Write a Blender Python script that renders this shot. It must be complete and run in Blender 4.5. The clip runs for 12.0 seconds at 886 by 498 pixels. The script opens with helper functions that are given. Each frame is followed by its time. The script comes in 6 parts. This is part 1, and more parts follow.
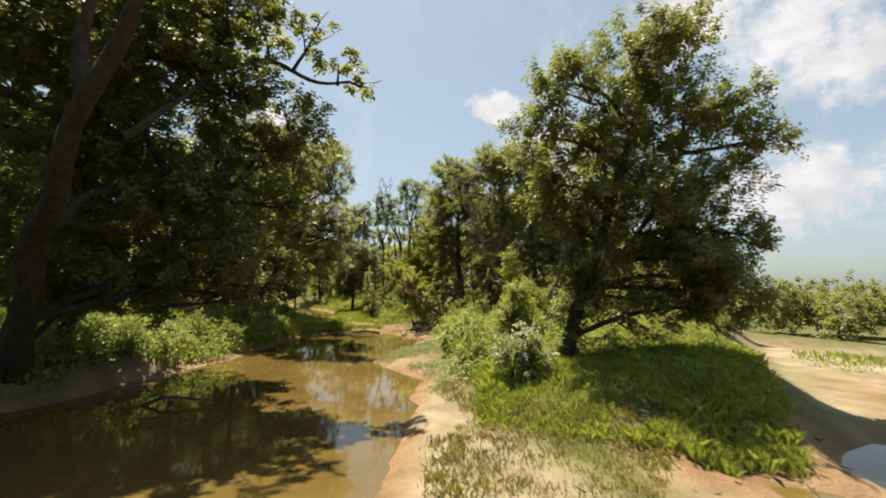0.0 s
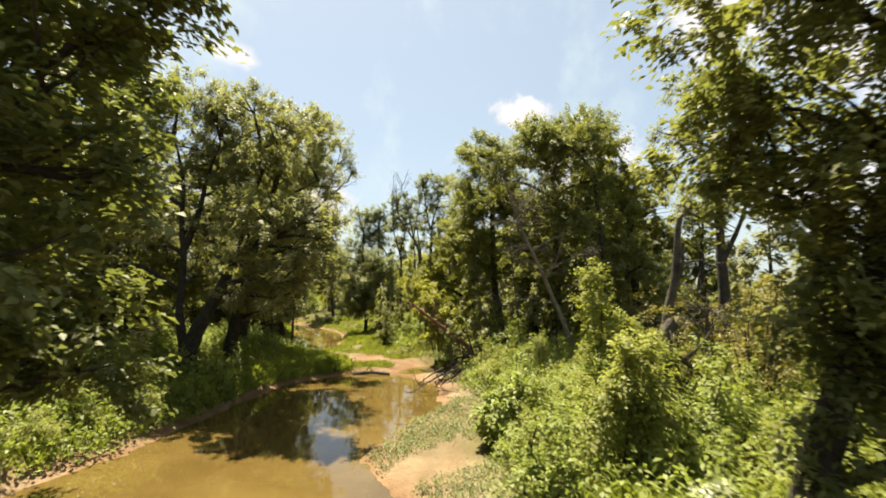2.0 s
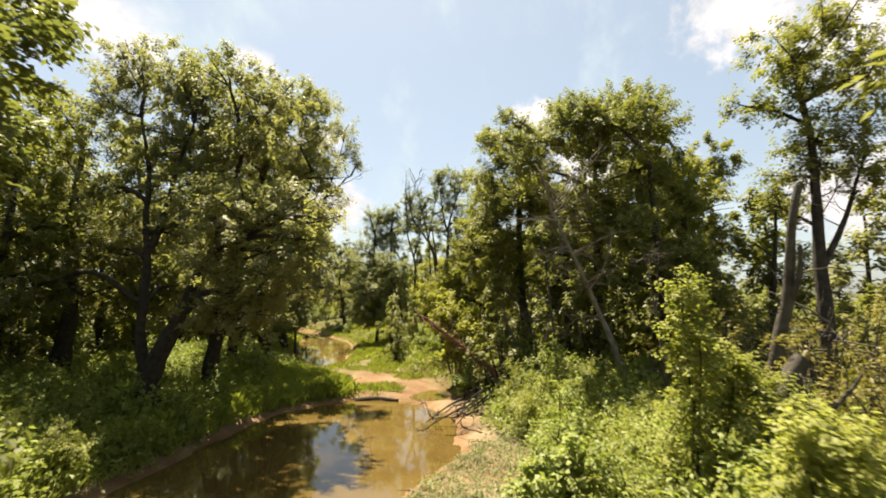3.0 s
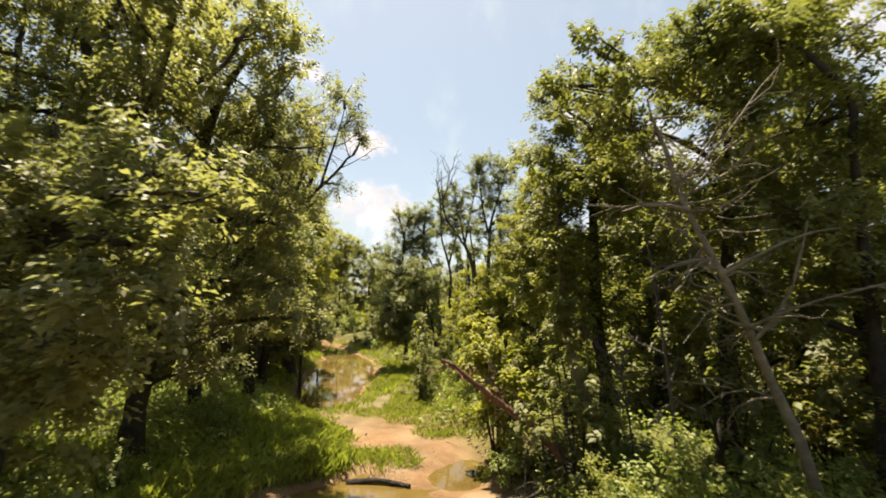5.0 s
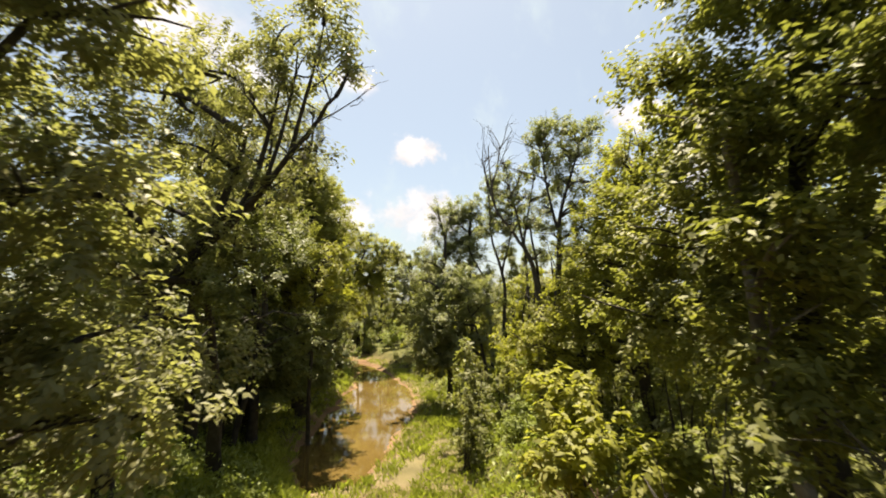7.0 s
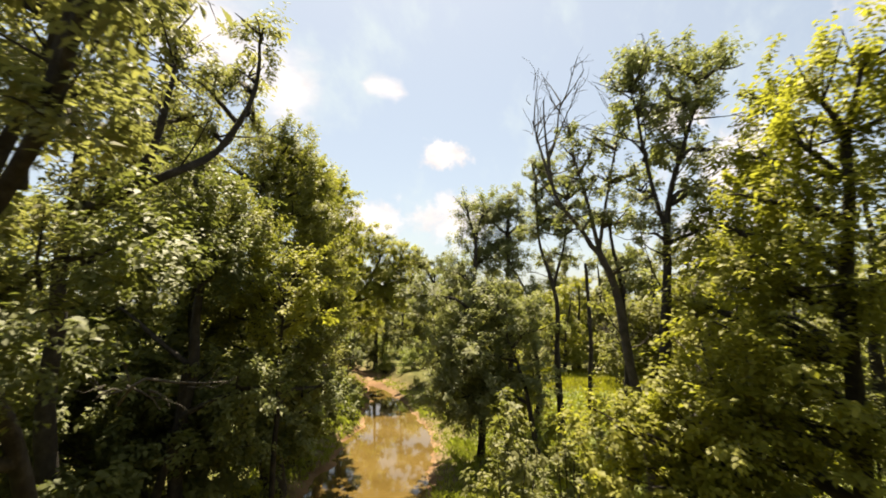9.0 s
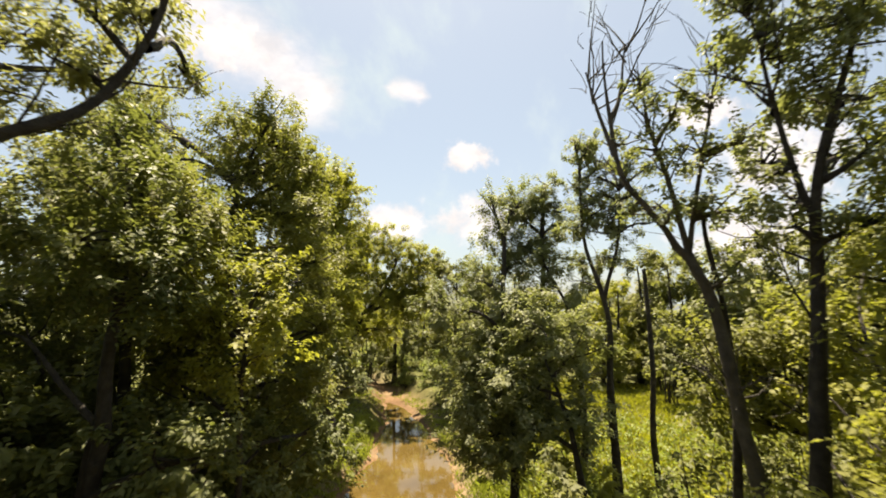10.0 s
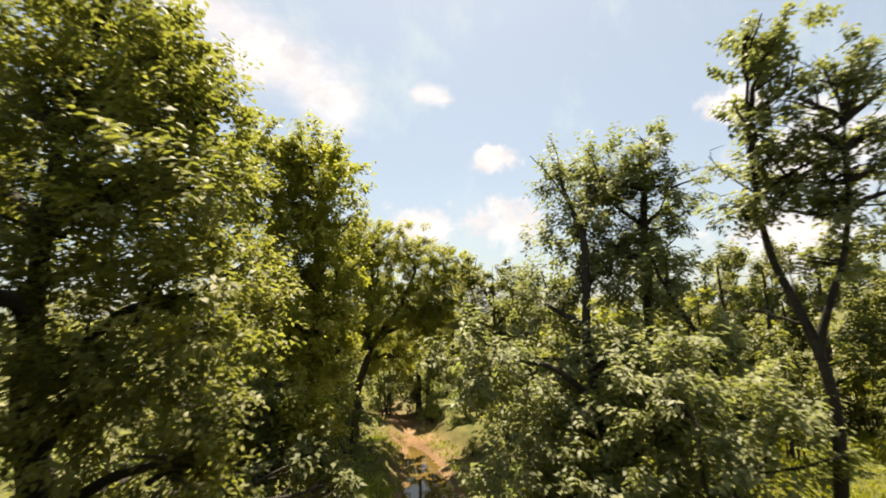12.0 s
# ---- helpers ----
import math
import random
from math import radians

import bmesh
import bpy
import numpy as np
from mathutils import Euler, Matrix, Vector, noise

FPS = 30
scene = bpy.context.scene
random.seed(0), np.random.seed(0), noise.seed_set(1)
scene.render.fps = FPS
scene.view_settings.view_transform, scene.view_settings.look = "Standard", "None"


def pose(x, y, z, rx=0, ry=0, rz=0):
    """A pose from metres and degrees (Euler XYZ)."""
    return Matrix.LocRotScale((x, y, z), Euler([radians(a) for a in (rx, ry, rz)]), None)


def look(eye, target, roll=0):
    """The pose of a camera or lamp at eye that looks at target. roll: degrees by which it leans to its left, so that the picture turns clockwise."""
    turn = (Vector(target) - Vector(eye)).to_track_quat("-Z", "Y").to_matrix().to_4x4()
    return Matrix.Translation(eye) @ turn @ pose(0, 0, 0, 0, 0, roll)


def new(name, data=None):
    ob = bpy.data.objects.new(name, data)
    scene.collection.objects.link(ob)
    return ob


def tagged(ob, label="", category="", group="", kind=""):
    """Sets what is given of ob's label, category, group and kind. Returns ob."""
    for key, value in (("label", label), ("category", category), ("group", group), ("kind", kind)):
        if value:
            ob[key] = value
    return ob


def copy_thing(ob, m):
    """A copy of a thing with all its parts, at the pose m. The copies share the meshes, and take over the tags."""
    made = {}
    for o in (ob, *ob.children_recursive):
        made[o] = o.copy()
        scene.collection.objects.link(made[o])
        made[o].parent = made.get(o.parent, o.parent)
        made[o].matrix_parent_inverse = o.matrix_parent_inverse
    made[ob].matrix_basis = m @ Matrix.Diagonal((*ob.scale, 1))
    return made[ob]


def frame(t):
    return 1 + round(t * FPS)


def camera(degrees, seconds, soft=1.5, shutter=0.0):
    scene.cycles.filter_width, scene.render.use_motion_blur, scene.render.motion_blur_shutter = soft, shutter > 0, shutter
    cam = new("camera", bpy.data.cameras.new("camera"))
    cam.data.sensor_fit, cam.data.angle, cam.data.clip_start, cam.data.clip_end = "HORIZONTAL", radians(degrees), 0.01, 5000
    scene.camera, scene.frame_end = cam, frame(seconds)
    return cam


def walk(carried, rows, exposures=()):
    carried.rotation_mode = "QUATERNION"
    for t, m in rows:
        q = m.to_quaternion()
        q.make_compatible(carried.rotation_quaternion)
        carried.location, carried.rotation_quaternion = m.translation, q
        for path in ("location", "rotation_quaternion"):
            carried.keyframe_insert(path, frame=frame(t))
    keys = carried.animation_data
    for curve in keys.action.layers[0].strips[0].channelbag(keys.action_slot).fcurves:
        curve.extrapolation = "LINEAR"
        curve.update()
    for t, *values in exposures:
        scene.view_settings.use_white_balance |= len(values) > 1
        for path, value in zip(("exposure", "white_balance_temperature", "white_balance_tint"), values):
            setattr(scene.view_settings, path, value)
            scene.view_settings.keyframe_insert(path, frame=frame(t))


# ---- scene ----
cam = camera(82.5, 12.0, 1.8, 0.35)
PATH = [
    (0, (1.639, 0.665, 2.705), (1.488, 2.655, 2.846), 0.8),
    (0.5, (1.472, 2.724, 2.88), (1.306, 4.712, 3.023), -0.0),
    (1, (1.278, 4.693, 3.103), (1.089, 6.679, 3.249), 0.0),
    (1.5, (1.107, 6.415, 3.268), (0.888, 8.397, 3.423), 0.1),
    (2, (0.934, 7.942, 3.379), (0.678, 9.919, 3.547), 0.1),
    (2.5, (0.699, 9.501, 3.521), (0.415, 11.473, 3.697), 0.0),
    (3, (0.495, 11.088, 3.647), (0.171, 13.053, 3.829), 0.2),
    (3.2, (0.39, 11.689, 3.697), (0.052, 13.652, 3.883), 0.3),
    (4.8, (-0.145, 16.319, 4.267), (-0.626, 18.251, 4.458), 1.0),
    (5, (-0.27, 16.929, 4.309), (-0.766, 18.857, 4.504), 0.9),
    (5.5, (-0.592, 18.506, 4.478), (-1.128, 20.423, 4.672), 0.8),
    (6, (-0.965, 20.018, 4.619), (-1.541, 21.923, 4.818), 0.9),
    (6.5, (-1.357, 21.464, 4.734), (-1.989, 23.35, 4.943), 0.7),
    (7, (-1.754, 22.903, 4.867), (-2.445, 24.768, 5.08), -0.0),
    (7.2, (-1.902, 23.506, 4.915), (-2.612, 25.363, 5.131), -0.5),
    (8.8, (-3.622, 27.833, 5.515), (-4.392, 29.665, 5.739), 0.5),
    (9, (-3.85, 28.417, 5.59), (-4.645, 30.238, 5.817), 0.6),
    (9.5, (-4.433, 29.938, 5.807), (-5.275, 31.737, 6.039), 0.4),
    (10, (-5.073, 31.439, 6.017), (-5.955, 33.219, 6.251), 0.3),
    (10.5, (-5.705, 32.853, 6.18), (-6.628, 34.611, 6.419), 0.1),
    (11, (-6.458, 34.306, 6.41), (-7.397, 36.056, 6.648), -0.0),
    (11.5, (-7.274, 35.727, 6.599), (-8.223, 37.471, 6.841), -0.3),
    (12, (-8.125, 37.203, 6.819), (-9.103, 38.93, 7.065), -0.7),
]
walk(cam, [(t, look(eye, target, roll)) for t, eye, target, roll in PATH],
     [(0.0, 1.40, 6500, 9), (1.5, 1.70, 6650, 9), (3.0, 1.76, 6900, 11), (5.0, 1.70, 6900, 12), (7.0, 1.72, 6900, 12), (9.0, 1.74, 7050, 13), (10.5, 1.66, 6950, 12), (12.0, 1.66, 6950, 12)])

# ---- light ----
SUN_TO = Vector((-0.22, 0.365, 0.905)).normalized()
world = bpy.data.worlds.new("summer_sky")
scene.world = world
world.use_nodes = True


def links(tree, *pairs):
    for a, b in pairs:
        tree.links.new(a, b)


def sky_nodes():
    t = world.node_tree
    t.nodes.clear()
    add = t.nodes.new
    sky = add("ShaderNodeTexSky")
    sky.sky_type, sky.sun_disc = "NISHITA", False
    sky.sun_elevation = math.asin(SUN_TO.z)
    sky.sun_rotation = math.atan2(SUN_TO.x, SUN_TO.y)
    sky.air_density, sky.dust_density, sky.ozone_density = 1.0, 1.6, 1.0
    coord = add("ShaderNodeTexCoord")

    def math_node(op, a, b=None, clamp=False):
        n = add("ShaderNodeMath")
        n.operation, n.use_clamp = op, clamp
        for k, v in ((0, a), (1, b)):
            if v is None:
                continue
            if isinstance(v, (int, float)):
                n.inputs[k].default_value = v
            else:
                t.links.new(v, n.inputs[k])
        return n.outputs[0]

    def ramp(v, lo, hi):
        n = add("ShaderNodeMapRange")
        n.interpolation_type = "SMOOTHSTEP"
        n.inputs[1].default_value, n.inputs[2].default_value = lo, hi
        t.links.new(v, n.inputs[0])
        return n.outputs[0]

    def noise_at(scale, detail, rough, stretch=(1, 1, 1), turn=0.0):
        mp = add("ShaderNodeMapping")
        mp.inputs["Scale"].default_value = stretch
        mp.inputs["Rotation"].default_value = (0, 0, turn)
        n = add("ShaderNodeTexNoise")
        n.inputs["Scale"].default_value, n.inputs["Detail"].default_value, n.inputs["Roughness"].default_value = scale, detail, rough
        links(t, (coord.outputs["Generated"], mp.inputs[0]), (mp.outputs[0], n.inputs[0]))
        return n.outputs[0]

    puff_noise, soft_noise = noise_at(26.0, 6, 0.6), noise_at(9.0, 5, 0.6, (1, 1, 2))
    covers = []
    # small fair-weather clouds: direction, half-width, flatness
    for d, size in (((-0.380, 0.878, 0.292), 0.048), ((-0.526, 0.834, 0.166), 0.085), ((-0.368, 0.913, 0.168), 0.09),
                    ((0.028, 0.941, 0.337), 0.055), ((0.346, 0.827, 0.444), 0.11), ((0.472, 0.789, 0.392), 0.12), ((0.540, 0.771, 0.338), 0.11), ((0.50, 0.85, 0.167), 0.13),
                    ((0.137, 0.956, 0.240), 0.13), ((0.10, 0.98, 0.115), 0.13), ((-0.695, 0.563, 0.447), 0.10)):
        d = Vector(d).normalized()
        sub = add("ShaderNodeVectorMath")
        sub.operation = "SUBTRACT"
        sub.inputs[1].default_value = d
        mul = add("ShaderNodeVectorMath")
        mul.operation = "MULTIPLY"
        mul.inputs[1].default_value = (1, 1, 1.7)
        ln = add("ShaderNodeVectorMath")
        ln.operation = "LENGTH"
        links(t, (coord.outputs["Generated"], sub.inputs[0]), (sub.outputs[0], mul.inputs[0]), (mul.outputs[0], ln.inputs[0]))
        r = math_node("DIVIDE", ln.outputs["Value"], size)
        wob = math_node("MULTIPLY", math_node("SUBTRACT", puff_noise, 0.5), 2.2)
        covers.append(ramp(math_node("ADD", r, wob), 1.15, 0.5 if size < 0.08 else 0.25))
    for d, e, size in (((-0.74, 0.44, 0.52), (-0.60, 0.70, 0.385), 0.075), ((-0.49, 0.77, 0.41), (-0.445, 0.80, 0.40), 0.025)):
        d, e = Vector(d).normalized(), Vector(e).normalized()
        ax = (e - d).normalized()
        sub = add("ShaderNodeVectorMath")
        sub.operation, sub.inputs[1].default_value = "SUBTRACT", (d + e) / 2
        dot = add("ShaderNodeVectorMath")
        dot.operation, dot.inputs[1].default_value = "DOT_PRODUCT", ax
        ln = add("ShaderNodeVectorMath")
        ln.operation = "LENGTH"
        links(t, (coord.outputs["Generated"], sub.inputs[0]), (sub.outputs[0], dot.inputs[0]), (sub.outputs[0], ln.inputs[0]))
        al = dot.outputs["Value"]
        across = math_node("SQRT", math_node("MAXIMUM", math_node("SUBTRACT", math_node("POWER", ln.outputs["Value"], 2), math_node("POWER", al, 2)), 0.0))
        along = math_node("MAXIMUM", math_node("SUBTRACT", math_node("ABSOLUTE", al), (e - d).length / 2), 0.0)
        r = math_node("DIVIDE", math_node("ADD", across, along), size)
        covers.append(math_node("MULTIPLY", ramp(math_node("ADD", r, math_node("MULTIPLY", math_node("SUBTRACT", soft_noise, 0.5), 1.6)), 1.1, 0.0), 0.85))
    wisps = ramp(noise_at(3.2, 5, 0.6, (2.2, 0.7, 1.6), 0.5), 0.50, 0.78)
    sep = add("ShaderNodeSeparateXYZ")
    t.links.new(coord.outputs["Generated"], sep.inputs[0])
    low = ramp(sep.outputs[2], 0.42, 0.02)
    haze_n = ramp(noise_at(5.0, 5, 0.55, (1, 1, 3.0)), 0.35, 0.7)
    banks = math_node("MULTIPLY", math_node("MULTIPLY", haze_n, low), 0.75)
    total = math_node("MAXIMUM", math_node("ADD", math_node("MULTIPLY", wisps, 0.5), 0.36), banks)
    cloud = covers[0]
    for c in covers[1:]:
        cloud = math_node("MAXIMUM", cloud, c)
    shade = ramp(noise_at(14.0, 5, 0.6, (1, 1, 1.6)), 0.3, 0.7)
    mix = add("ShaderNodeMix")
    mix.data_type = "RGBA"
    mix.inputs[7].default_value = (5.5, 6.5, 6.7, 1)
    white = add("ShaderNodeMix")
    white.data_type = "RGBA"
    white.inputs[6].default_value, white.inputs[7].default_value = (6.3, 6.15, 6.3, 1), (8.2, 7.9, 7.9, 1)
    over = add("ShaderNodeMix")
    over.data_type = "RGBA"
    links(t, (shade, white.inputs[0]), (cloud, over.inputs[0]), (mix.outputs[2], over.inputs[6]), (white.outputs[2], over.inputs[7]))
    back = add("ShaderNodeBackground")
    back.inputs[1].default_value = 0.0455
    out = add("ShaderNodeOutputWorld")
    links(t, (total, mix.inputs[0]), (sky.outputs[0], mix.inputs[6]), (over.outputs[2], back.inputs[0]), (back.outputs[0], out.inputs[0]))


sky_nodes()
sun = new("sun", bpy.data.lights.new("sun", "SUN"))
sun.data.energy, sun.data.angle, sun.data.color = 5.0, radians(0.5), (1.0, 0.92, 0.73)
sun.matrix_world = look(SUN_TO * 60, (0, 0, 0))


# ---- materials ----
def material(name, colours, scale, rough=0.8, bump=0.3, fine=9.0, spec=0.3, mask=None):
    """Two-scale noise between colours; mask: (attribute, colours) laid over it."""
    m = bpy.data.materials.new(name)
    m.use_nodes = True
    t = m.node_tree
    b = t.nodes["Principled BSDF"]
    coord = t.nodes.new("ShaderNodeTexCoord")

    def layer(cols, sc):
        n = t.nodes.new("ShaderNodeTexNoise")
        n.inputs["Scale"].default_value, n.inputs["Detail"].default_value, n.inputs["Roughness"].default_value = sc, 8, 0.65
        r = t.nodes.new("ShaderNodeValToRGB")
        r.color_ramp.elements[0].position, r.color_ramp.elements[1].position = 0.3, 0.72
        r.color_ramp.elements[0].color, r.color_ramp.elements[1].color = (*cols[0], 1), (*cols[-1], 1)
        for k, c in enumerate(cols[1:-1]):
            e = r.color_ramp.elements.new(0.3 + 0.42 * (k + 1) / (len(cols) - 1))
            e.color = (*c, 1)
        links(t, (coord.outputs["Object"], n.inputs[0]), (n.outputs[0], r.inputs[0]))
        return n, r.outputs[0]

    n1, col = layer(colours, scale)
    for attr, cols in mask or ():
        a = t.nodes.new("ShaderNodeAttribute")
        a.attribute_name = attr
        mx = t.nodes.new("ShaderNodeMix")
        mx.data_type = "RGBA"
        _, c2 = layer(cols, scale * 0.6)
        links(t, (a.outputs["Fac"], mx.inputs[0]), (col, mx.inputs[6]), (c2, mx.inputs[7]))
        col = mx.outputs[2]
    n2 = t.nodes.new("ShaderNodeTexNoise")
    n2.inputs["Scale"].default_value, n2.inputs["Detail"].default_value = scale * fine, 6
    bp = t.nodes.new("ShaderNodeBump")
    bp.inputs["Strength"].default_value, bp.inputs["Distance"].default_value = bump, 0.05
    links(t, (coord.outputs["Object"], n2.inputs[0]), (n2.outputs[0], bp.inputs["Height"]), (bp.outputs[0], b.inputs["Normal"]), (col, b.inputs["Base Color"]))
    b.inputs["Roughness"].default_value, b.inputs["Specular IOR Level"].default_value = rough, spec
    return m


def leaf_material(name, dark, light, glow=0.48):
    """Leaves: a dull face with a little sheen, and light that shines through; every leaf a little different."""
    m = bpy.data.materials.new(name)
    m.use_nodes = True
    t = m.node_tree
    b = t.nodes["Principled BSDF"]
    geo, coord, n = t.nodes.new("ShaderNodeNewGeometry"), t.nodes.new("ShaderNodeTexCoord"), t.nodes.new("ShaderNodeTexNoise")
    n.inputs["Scale"].default_value, n.inputs["Detail"].default_value = 0.9, 3
    add = t.nodes.new("ShaderNodeMath")
    add.operation = "ADD"
    half, less = t.nodes.new("ShaderNodeMath"), t.nodes.new("ShaderNodeMath")
    half.operation, half.inputs[1].default_value = "MULTIPLY", 0.78
    less.operation, less.inputs[1].default_value = "MULTIPLY", 0.26
    r = t.nodes.new("ShaderNodeValToRGB")
    r.color_ramp.elements[0].position, r.color_ramp.elements[1].position = 0.2, 0.85
    r.color_ramp.elements[0].color, r.color_ramp.elements[1].color = (*dark, 1), (*light, 1)
    tr, mix, out = t.nodes.new("ShaderNodeBsdfTranslucent"), t.nodes.new("ShaderNodeMixShader"), t.nodes["Material Output"]
    mix.inputs[0].default_value = glow
    # light that has passed through a leaf is yellower
    warm = t.nodes.new("ShaderNodeMix")
    warm.data_type, warm.blend_type = "RGBA", "MULTIPLY"
    warm.inputs[0].default_value, warm.inputs[7].default_value = 1.0, (1.22, 1.30, 0.70, 1)
    b.inputs["Roughness"].default_value, b.inputs["Specular IOR Level"].default_value = 0.55, 0.26
    links(t, (coord.outputs["Object"], n.inputs[0]), (n.outputs[0], add.inputs[0]), (geo.outputs["Random Per Island"], less.inputs[0]), (less.outputs[0], add.inputs[1]),
          (add.outputs[0], half.inputs[0]), (half.outputs[0], r.inputs[0]), (r.outputs[0], b.inputs["Base Color"]), (r.outputs[0], warm.inputs[6]), (warm.outputs[2], tr.inputs[0]),
          (b.outputs[0], mix.inputs[1]), (tr.outputs[0], mix.inputs[2]), (mix.outputs[0], out.inputs[0]))
    return m


MAPLE = leaf_material("maple_leaves", (0.099, 0.108, 0.032), (0.301, 0.284, 0.081), 0.49)
# MAPLE darkened for crowns in shadow: the shade is put into the leaf colour
SHADE = leaf_material("shaded_maple_leaves", (0.082, 0.097, 0.035), (0.246, 0.249, 0.086), 0.40)
ELDER = leaf_material("yellow_green_leaves", (0.150, 0.153, 0.025), (0.391, 0.371, 0.075), 0.5)
WILLOW = leaf_material("willow_leaves", (0.124, 0.130, 0.062), (0.341, 0.316, 0.145), 0.5)
BACK = leaf_material("woodland_leaves", (0.099, 0.112, 0.039), (0.280, 0.267, 0.093), 0.43)
VINE = leaf_material("vine_leaves", (0.146, 0.160, 0.031), (0.432, 0.429, 0.123), 0.44)
WEED = leaf_material("weed_leaves", (0.130, 0.155, 0.036), (0.335, 0.370, 0.095), 0.38)
GRASS = leaf_material("grass_blades", (0.150, 0.176, 0.028), (0.375, 0.390, 0.085), 0.38)
GREYLEAF = leaf_material("grey_green_leaves", (0.117, 0.130, 0.056), (0.321, 0.320, 0.159), 0.45)
DRYGRASS = leaf_material("dry_grass_blades", (0.17, 0.14, 0.04), (0.36, 0.30, 0.11), 0.3)
BRUSH = leaf_material("yellow_brown_brush_leaves", (0.12, 0.105, 0.025), (0.31, 0.26, 0.07), 0.35)
MEADOW = leaf_material("meadow_grass", (0.19, 0.19, 0.018), (0.40, 0.38, 0.05), 0.4)
SILVER = leaf_material("pale_weed_leaves", (0.13, 0.145, 0.060), (0.28, 0.29, 0.135), 0.35)
BARK = material("dark_bark", ((0.022, 0.018, 0.014), (0.046, 0.038, 0.030), (0.078, 0.066, 0.054)), 6.0, 0.9, 0.9)
PALEBARK = material("pale_bark", ((0.11, 0.088, 0.066), (0.19, 0.157, 0.12), (0.28, 0.24, 0.19)), 5.0, 0.85, 0.7)
GREYBARK = material("grey_bark", ((0.05, 0.042, 0.034), (0.085, 0.072, 0.058), (0.13, 0.112, 0.092)), 5.0, 0.88, 0.8)
REDWOOD = material("red_brown_rotten_wood", ((0.10, 0.045, 0.03), (0.20, 0.10, 0.065), (0.30, 0.18, 0.12)), 6.0, 0.9, 0.8)
EARTH = material("creek_ground", ((0.045, 0.050, 0.014), (0.085, 0.086, 0.024), (0.13, 0.118, 0.04)), 1.3, 0.95, 0.9, 14.0, 0.15,
                 mask=(("sand", ((0.135, 0.104, 0.064), (0.225, 0.180, 0.115), (0.335, 0.280, 0.190))), ("mud", ((0.10, 0.057, 0.028), (0.18, 0.104, 0.053), (0.255, 0.163, 0.090)))))


def water_material():
    m = material("muddy_water", ((0.070, 0.045, 0.013), (0.105, 0.069, 0.020), (0.135, 0.091, 0.029)), 0.35, 0.03, 0.03, 6.0, 0.65)
    b = m.node_tree.nodes["Principled BSDF"]
    b.inputs["IOR"].default_value = 1.333
    return m


MUDWATER = water_material()

# ---- the lie of the land ----
# left and right water edge of the creek along y; where they cross the bed lies dry
CREEK_Y = [-300, -40, -10, 0, 5, 8, 11, 15, 16.5, 18, 20, 23, 25, 27, 28.3, 29.2, 31.5, 34.3, 35.5, 38.5, 44, 49, 52, 55, 58, 61, 64, 67, 70, 90, 400]
LEFT_X = [-60, -16, -12, -10.5, -9.3, -8.6, -7.9, -7.2, -7.1, -7.1, -7.1, -7.1, -7.1, -6.6, -5.6, -5.3, -6.5, -9.6, -11, -12.8, -15, -17, -18.5, -20, -22.0, -23.6, -26, -29, -31, -45, -250]
RIGHT_X = [-30, 9, 4, 1.6, 0.8, 0.4, 0.2, 0.2, -0.9, -2.1, -1.8, -1.0, -1.4, -2.0, -3.6, -5.9, -7.1, -9.7, -8.8, -9.5, -10.9, -13.4, -15.5, -17.8, -20.4, -24.0, -26.6, -29.6, -31.6, -46, -252]
FLAT_Y = [-300, 8, 12, 15, 18, 22, 24, 27, 30, 35, 42, 50, 60, 400]
FLAT_W = [3.0, 2.4, 0.7, 0.45, 2.4, 1.6, 0.5, 0.8, 3.9, 3.6, 1.8, 1.2, 1.5, 1.5]
BAR_Y = [-300, -20, 4, 6, 7.4, 8.3, 10.4, 14, 19, 33, 45, 400]
BAR_X = [6, 5, 0.8, 3.0, 5.0, 5.9, 6.8, 8.0, 9.8, 16.5, 26, 300]


def smooth(v):
    v = np.clip(v, 0, 1)
    return v * v * (3 - 2 * v)


def waves(x, y, f, seed):
    rng = np.random.RandomState(seed)
    out = np.zeros_like(x)
    for k in range(7):
        a, ph, g = rng.uniform(0, 6.283), rng.uniform(0, 6.283), f * rng.uniform(0.6, 1.9)
        out += np.sin((x * math.cos(a) + y * math.sin(a)) * g + ph + 0.8 * np.sin(g * 0.6 * (x * math.sin(a) - y * math.cos(a)) + ph * 2))
    return out / 4.0


